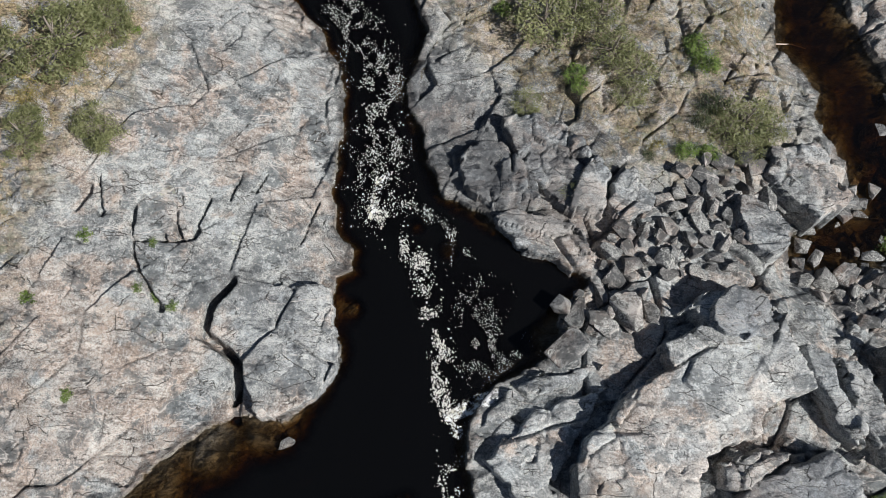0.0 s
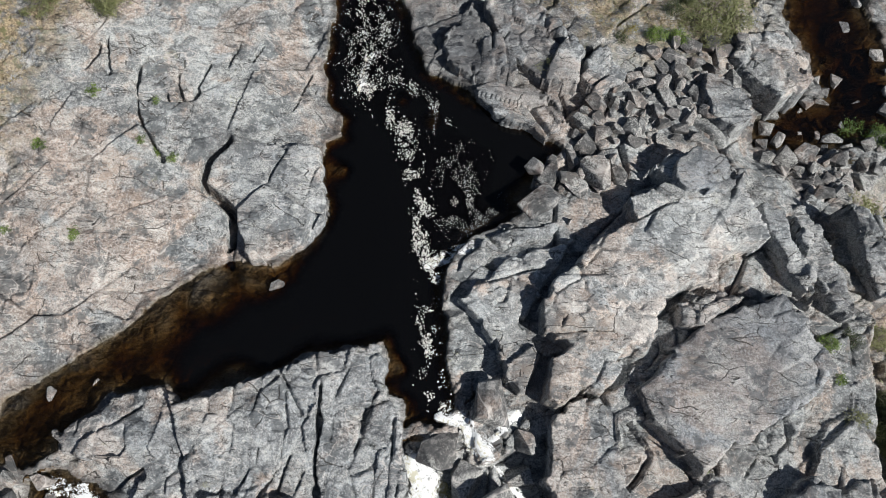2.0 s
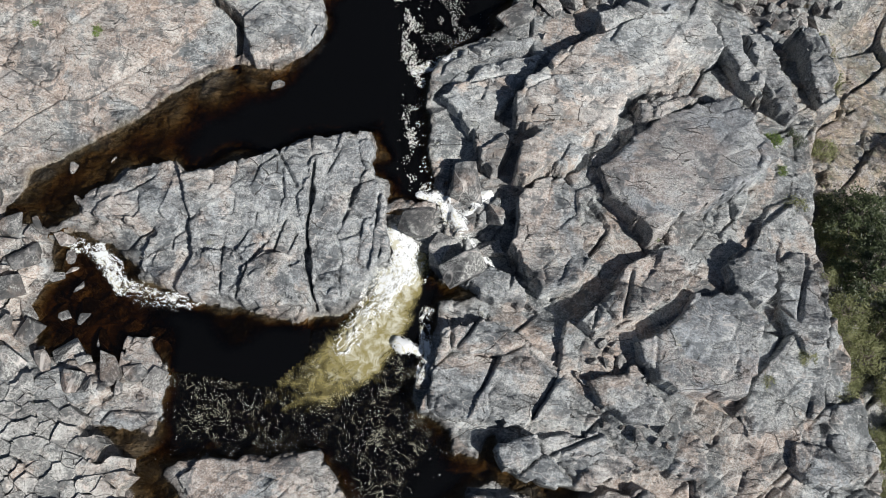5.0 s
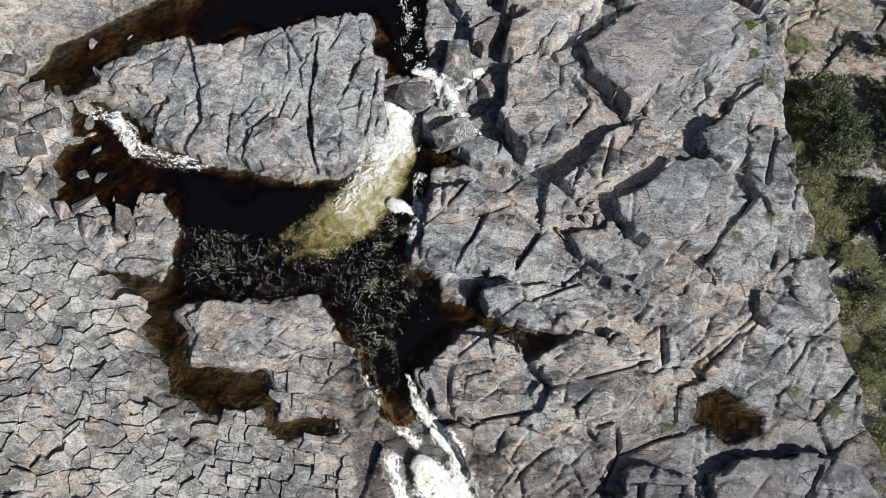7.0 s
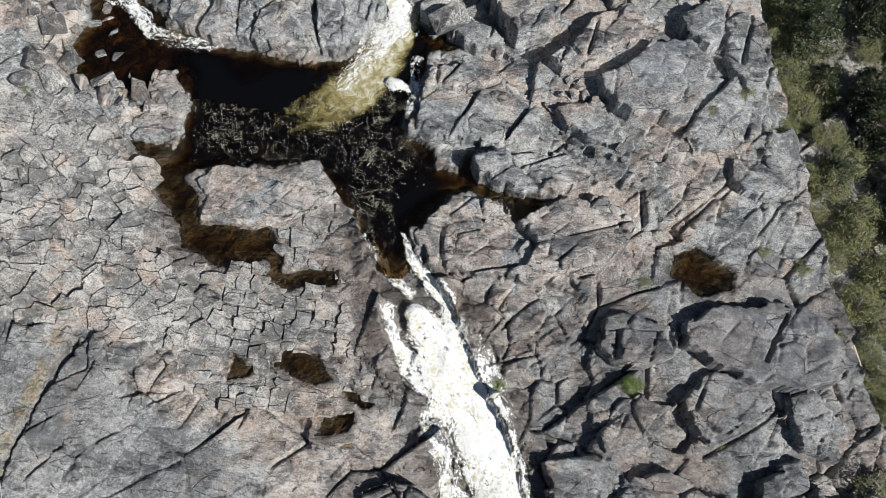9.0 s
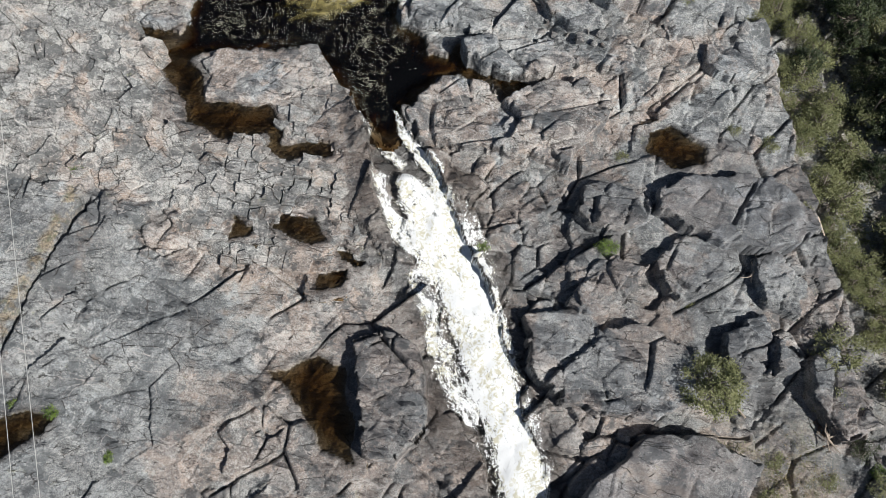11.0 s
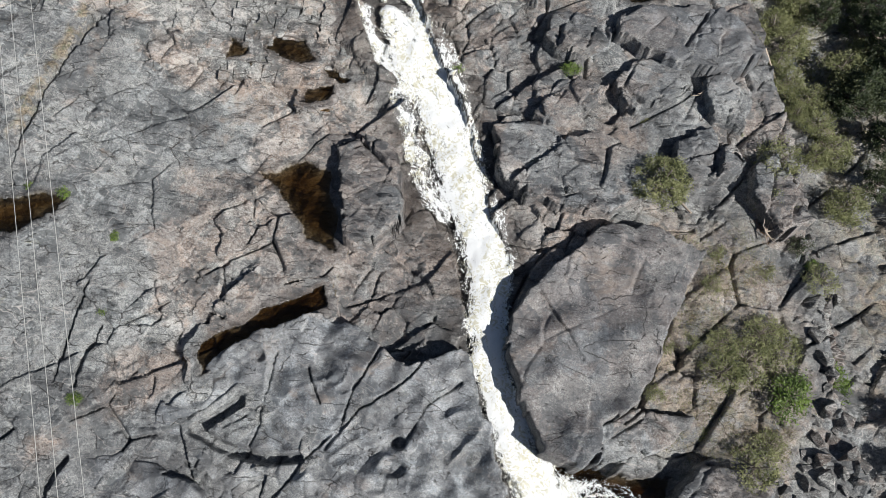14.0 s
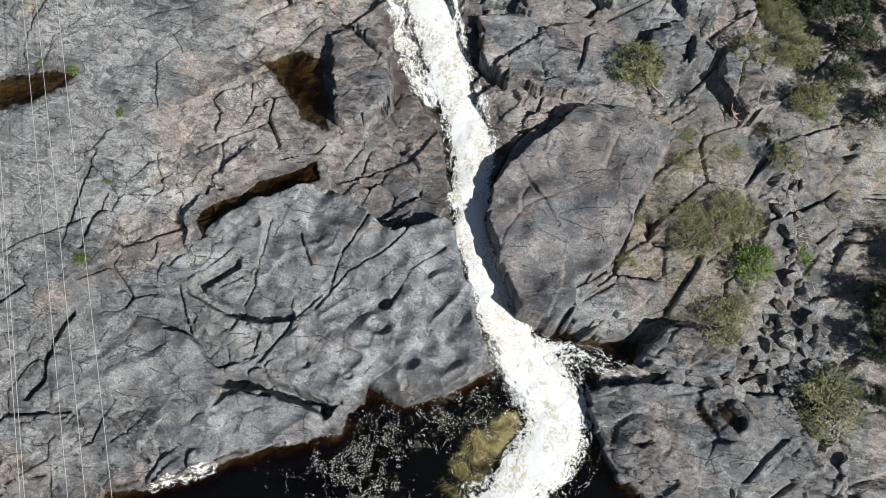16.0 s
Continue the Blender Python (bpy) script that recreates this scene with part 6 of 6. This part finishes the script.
# the last twelve trees, mostly out of view, are added to shade the gully
plant_all(plant("tree", "dark green tree crowding the edge of the wood", "tree", 11, 3.4, 5.2, 60, 70, 0.10, LEAF_DARK, 0.2, "wood trees", 0.5),
          scatter(WOOD_EDGE, 66, 0.5, 1.1, 12) + scatter([(33, -28), (36, -34), (38, -46), (50, -46), (48, -26)], 22, 0.6, 1.0, 13) + scatter([(37, -46), (38.5, -62), (44, -62), (44, -46)], 12, 0.6, 1.0, 18), 14)
plant_all(plant("tree", "yellowish-green young tree at the edge of the wood", "tree", 15, 2.6, 2.6, 44, 56, 0.085, LEAF_OLIVE, 0.2, "young trees", 0.8),
          [(26.6, -9.0, 0.9), (27.0, -5.0, 1.0), (27.4, -11.5, 0.9), (28.4, -17.0, 0.9), (29.2, -20.4, 1.0), (29.8, -24.4, 0.9), (28.4, -13.8, 0.8), (30.6, -28.6, 0.8), (31.5, -22.0, 1.0), (32.8, -31.0, 0.9), (34.4, -27.6, 1.1)] + [(27.8, -7.2, 0.8), (28.6, -10.2, 0.9), (29.6, -15.2, 1.0), (30.4, -18.6, 0.9), (30.8, -25.6, 0.9), (32.2, -29.4, 0.9), (33.8, -33.2, 0.9), (34.6, -36.8, 1.0)] + scatter(WOOD_EDGE, 20, 0.7, 1.2, 16) + [(26.4, 1.6, 0.6), (26.2, -2.2, 0.55), (26.1, -4.0, 0.7), (26.0, -6.6, 0.5), (26.2, -10.6, 0.65), (26.3, -13.0, 0.5), (26.8, -16.4, 0.6), (27.4, -18.8, 0.6), (28.3, -21.6, 0.7), (29.0, -25.0, 0.5), (30.0, -27.4, 0.6), (31.4, -30.6, 0.6), (32.6, -33.8, 0.7)], 17)

plant_all(plant("grass_tuft", "small green tuft growing from a crack", "grass", 31, 0.9, 0.45, 16, 26, 0.06, LEAF_GREEN, 0.05, "crack tufts"),
          [(-15.6, 11.2, 0.8), (-15.7, 14, 0.55), (-14.4, 10.6, 0.7), (-21.5, 10.7, 0.9), (-22.9, 5.9, 0.6), (-19.4, 6, 0.8), (-21.7, -15.5, 0.55), (-21.2, -19.3, 0.7), (-16.1, -29.1, 0.9), (-16.5, -42.6, 0.6), (-14.3, -42.9, 0.8), (-11.1, -49.4, 0.55), (-17.9, 26.6, 0.7), (-19.1, 14.2, 0.9), (-16.2, 11.5, 0.6), (14.6, -5.8, 0.8), (8, -1.3, 0.55), (22.5, -1.2, 0.7), (8.2, -31, 0.9)], 32)
plant_all(plant("heather", "low olive heath clump in a rock joint", "heather", 33, 1.3, 0.6, 20, 34, 0.06, LEAF_OLIVE, 0.05, "heath clumps"),
          [(18.6, -1.8, 0.8), (20.4, 5, 0.6), (19.6, -51.7, 0.7), (21.6, -50.8, 0.8), (22.2, -48, 0.6), (24.8, -34.9, 0.7), (25.1, -42, 0.8), (15.6, -4.6, 0.5), (23.1, -3.4, 0.9), (24.4, -7.6, 0.8), (22.6, -12.4, 0.7), (20.3, -13.8, 0.5), (24.9, -14.2, 0.9), (23.4, -22.2, 0.6), (25.6, -23.0, 0.8), (27.4, -27.2, 0.8), (16.4, -24.6, 0.6), (26.6, -33.4, 0.7), (20.6, -33.6, 0.5), (28.2, -42.8, 0.8), (23.6, -47.6, 0.8), (24.8, -52.6, 0.8)], 34)


def tufts(label, outline, count, blade, material, seed, clump=0.25):
    """Low growth that nobody could count: short blades in clumps, one object for each patch."""
    rng = np.random.default_rng(seed)
    pts = np.array(outline)
    n = count // 14
    cx, cy = rng.uniform(pts[:, 0].min(), pts[:, 0].max(), n * 4), rng.uniform(pts[:, 1].min(), pts[:, 1].max(), n * 4)
    ok = (inside(cx, cy, outline) > 0) & (fbm(cx, cy, 1.6, seed, 3) > 0.02)
    cx, cy = cx[ok][:n], cy[ok][:n]
    x, y = np.repeat(cx, 14) + rng.normal(0, clump, len(cx) * 14), np.repeat(cy, 14) + rng.normal(0, clump, len(cx) * 14)
    z = height(x, y) - 0.02
    a, h = rng.uniform(0, 6.283, len(x)), blade * rng.uniform(0.5, 1.3, len(x))
    lx, ly = rng.normal(0, 0.8, len(x)) * h, rng.normal(0, 0.8, len(x)) * h
    w = 0.22 * blade
    verts = np.stack([np.stack([x - w * np.cos(a), y - w * np.sin(a), z], -1), np.stack([x + w * np.cos(a), y + w * np.sin(a), z], -1), np.stack([x + lx, y + ly, z + h], -1)], 1).reshape(-1, 3)
    me = bpy.data.meshes.new("grass")
    me.from_pydata(verts.tolist(), [], np.arange(len(verts)).reshape(-1, 3).tolist())
    me.materials.append(material)
    return tagged(new("grass", me), label, "grass", kind="stuff")


tufts("dry tan grass between the bank trees", SOIL_A[:6] + [(-30, 8)], 16000, 0.14, LEAF_DRY, 21)
tufts("dry grass and heath on the rock above the pool", [(0.5, 31), (4, 26), (8, 22.5), (13, 20.5), (20, 20.5), (22, 26), (21, 36), (1, 36)], 14000, 0.12, LEAF_DRY, 22)
tufts("low olive heath on the rock above the pool", [(1.5, 31), (5, 26), (9, 22.5), (20, 21), (22, 27), (21, 36), (2, 36)], 9000, 0.12, LEAF_OLIVE, 23)
tufts("yellow moss cushion on thin soil", [(12.1, 22.6), (13.4, 22.6), (13.5, 20.6), (12.5, 20.4)], 1300, 0.07, LEAF_MOSS, 24, 0.12)
tufts("yellow moss beside the bank trees", [(-25, 23.4), (-22.2, 22.8), (-22, 20.8), (-24.2, 20.2)], 2200, 0.08, LEAF_MOSS, 25, 0.15)
tufts("olive heath in the joints of the slope", SOIL_D, 7000, 0.11, LEAF_OLIVE, 26, 0.2)
tufts("sparse dry grass on the slope", [(19, -43), (28, -39), (30, -46), (31, -54), (24, -54), (20, -49)], 4000, 0.1, LEAF_DRY, 27, 0.2)
tufts("undergrowth at the edge of the wood", [(26.2, 0), (27, -8), (28.4, -18), (31, -26), (36, -34), (44, -34), (44, 4)], 12000, 0.2, LEAF_OLIVE, 28, 0.3)

tufts("rust-brown bark litter under a shrub", [(27.3, -39.6), (28.9, -39.4), (28.8, -40.8), (27.5, -40.9)], 900, 0.08, LEAF_RUST, 29, 0.15)
tufts("brown dead heath in a hollow", [(18.6, -42.6), (20.2, -42.4), (20.4, -44.6), (18.8, -44.6)], 900, 0.09, LEAF_RUST, 30, 0.2)


# ---- dead wood ----
def log(label, a, b, r, name="log"):
    bm = bmesh.new()
    za, zb = float(height(a[0], a[1])[0]), float(height(b[0], b[1])[0])
    limb(bm, (*a, za + r + 0.1), (*b, zb + r + 0.1), r, r * 0.6, 8)
    me = bpy.data.meshes.new(name)
    bm.to_mesh(me)
    bm.free()
    me.materials.append(WOOD)
    return tagged(new(name, me), label, "dead wood")


log("short bare reddish log lying on rock", (22.3, -38.2), (23.3, -39.9), 0.11)
log("long fallen trunk along the cliff foot", (26.0, -14.9), (27.2, -20), 0.11)
log("thin pale stick across the amber stream", (22.7, 30.4), (25.1, 30.5), 0.05, "stick")
log("pale bleached branch at the edge of the wood", (26.0, -4.2), (27.4, -4.9), 0.07)
log("grey fallen branch under the trees", (28.6, -27.2), (31.4, -29.6), 0.06)


def driftwood(label, x, y, size, seed):
    """A bleached, forked dead branch."""
    rng, bm = random.Random(seed), bmesh.new()
    z = float(height(x, y)[0]) + 0.5
    for i in range(7):
        a = rng.uniform(0, 6.283)
        tip = Vector((size * math.cos(a), size * math.sin(a), rng.uniform(-0.2, 0.3)))
        limb(bm, (0, 0, 0), tip * 0.6, 0.05, 0.03, 5)
        limb(bm, tip * 0.6, tip + Vector((rng.uniform(-0.3, 0.3), rng.uniform(-0.3, 0.3), 0.1)), 0.03, 0.012, 5)
    me = bpy.data.meshes.new("driftwood")
    bm.to_mesh(me)
    bm.free()
    me.materials.append(WOOD)
    ob = new("driftwood", me)
    ob.location = (x, y, z)
    return tagged(ob, label, "driftwood")


driftwood("bleached forked driftwood caught on the slope", 24.2, -31.4, 0.9, 3)
driftwood("small grey driftwood tangle by the cliff", 27.9, -40.6, 0.7, 4)
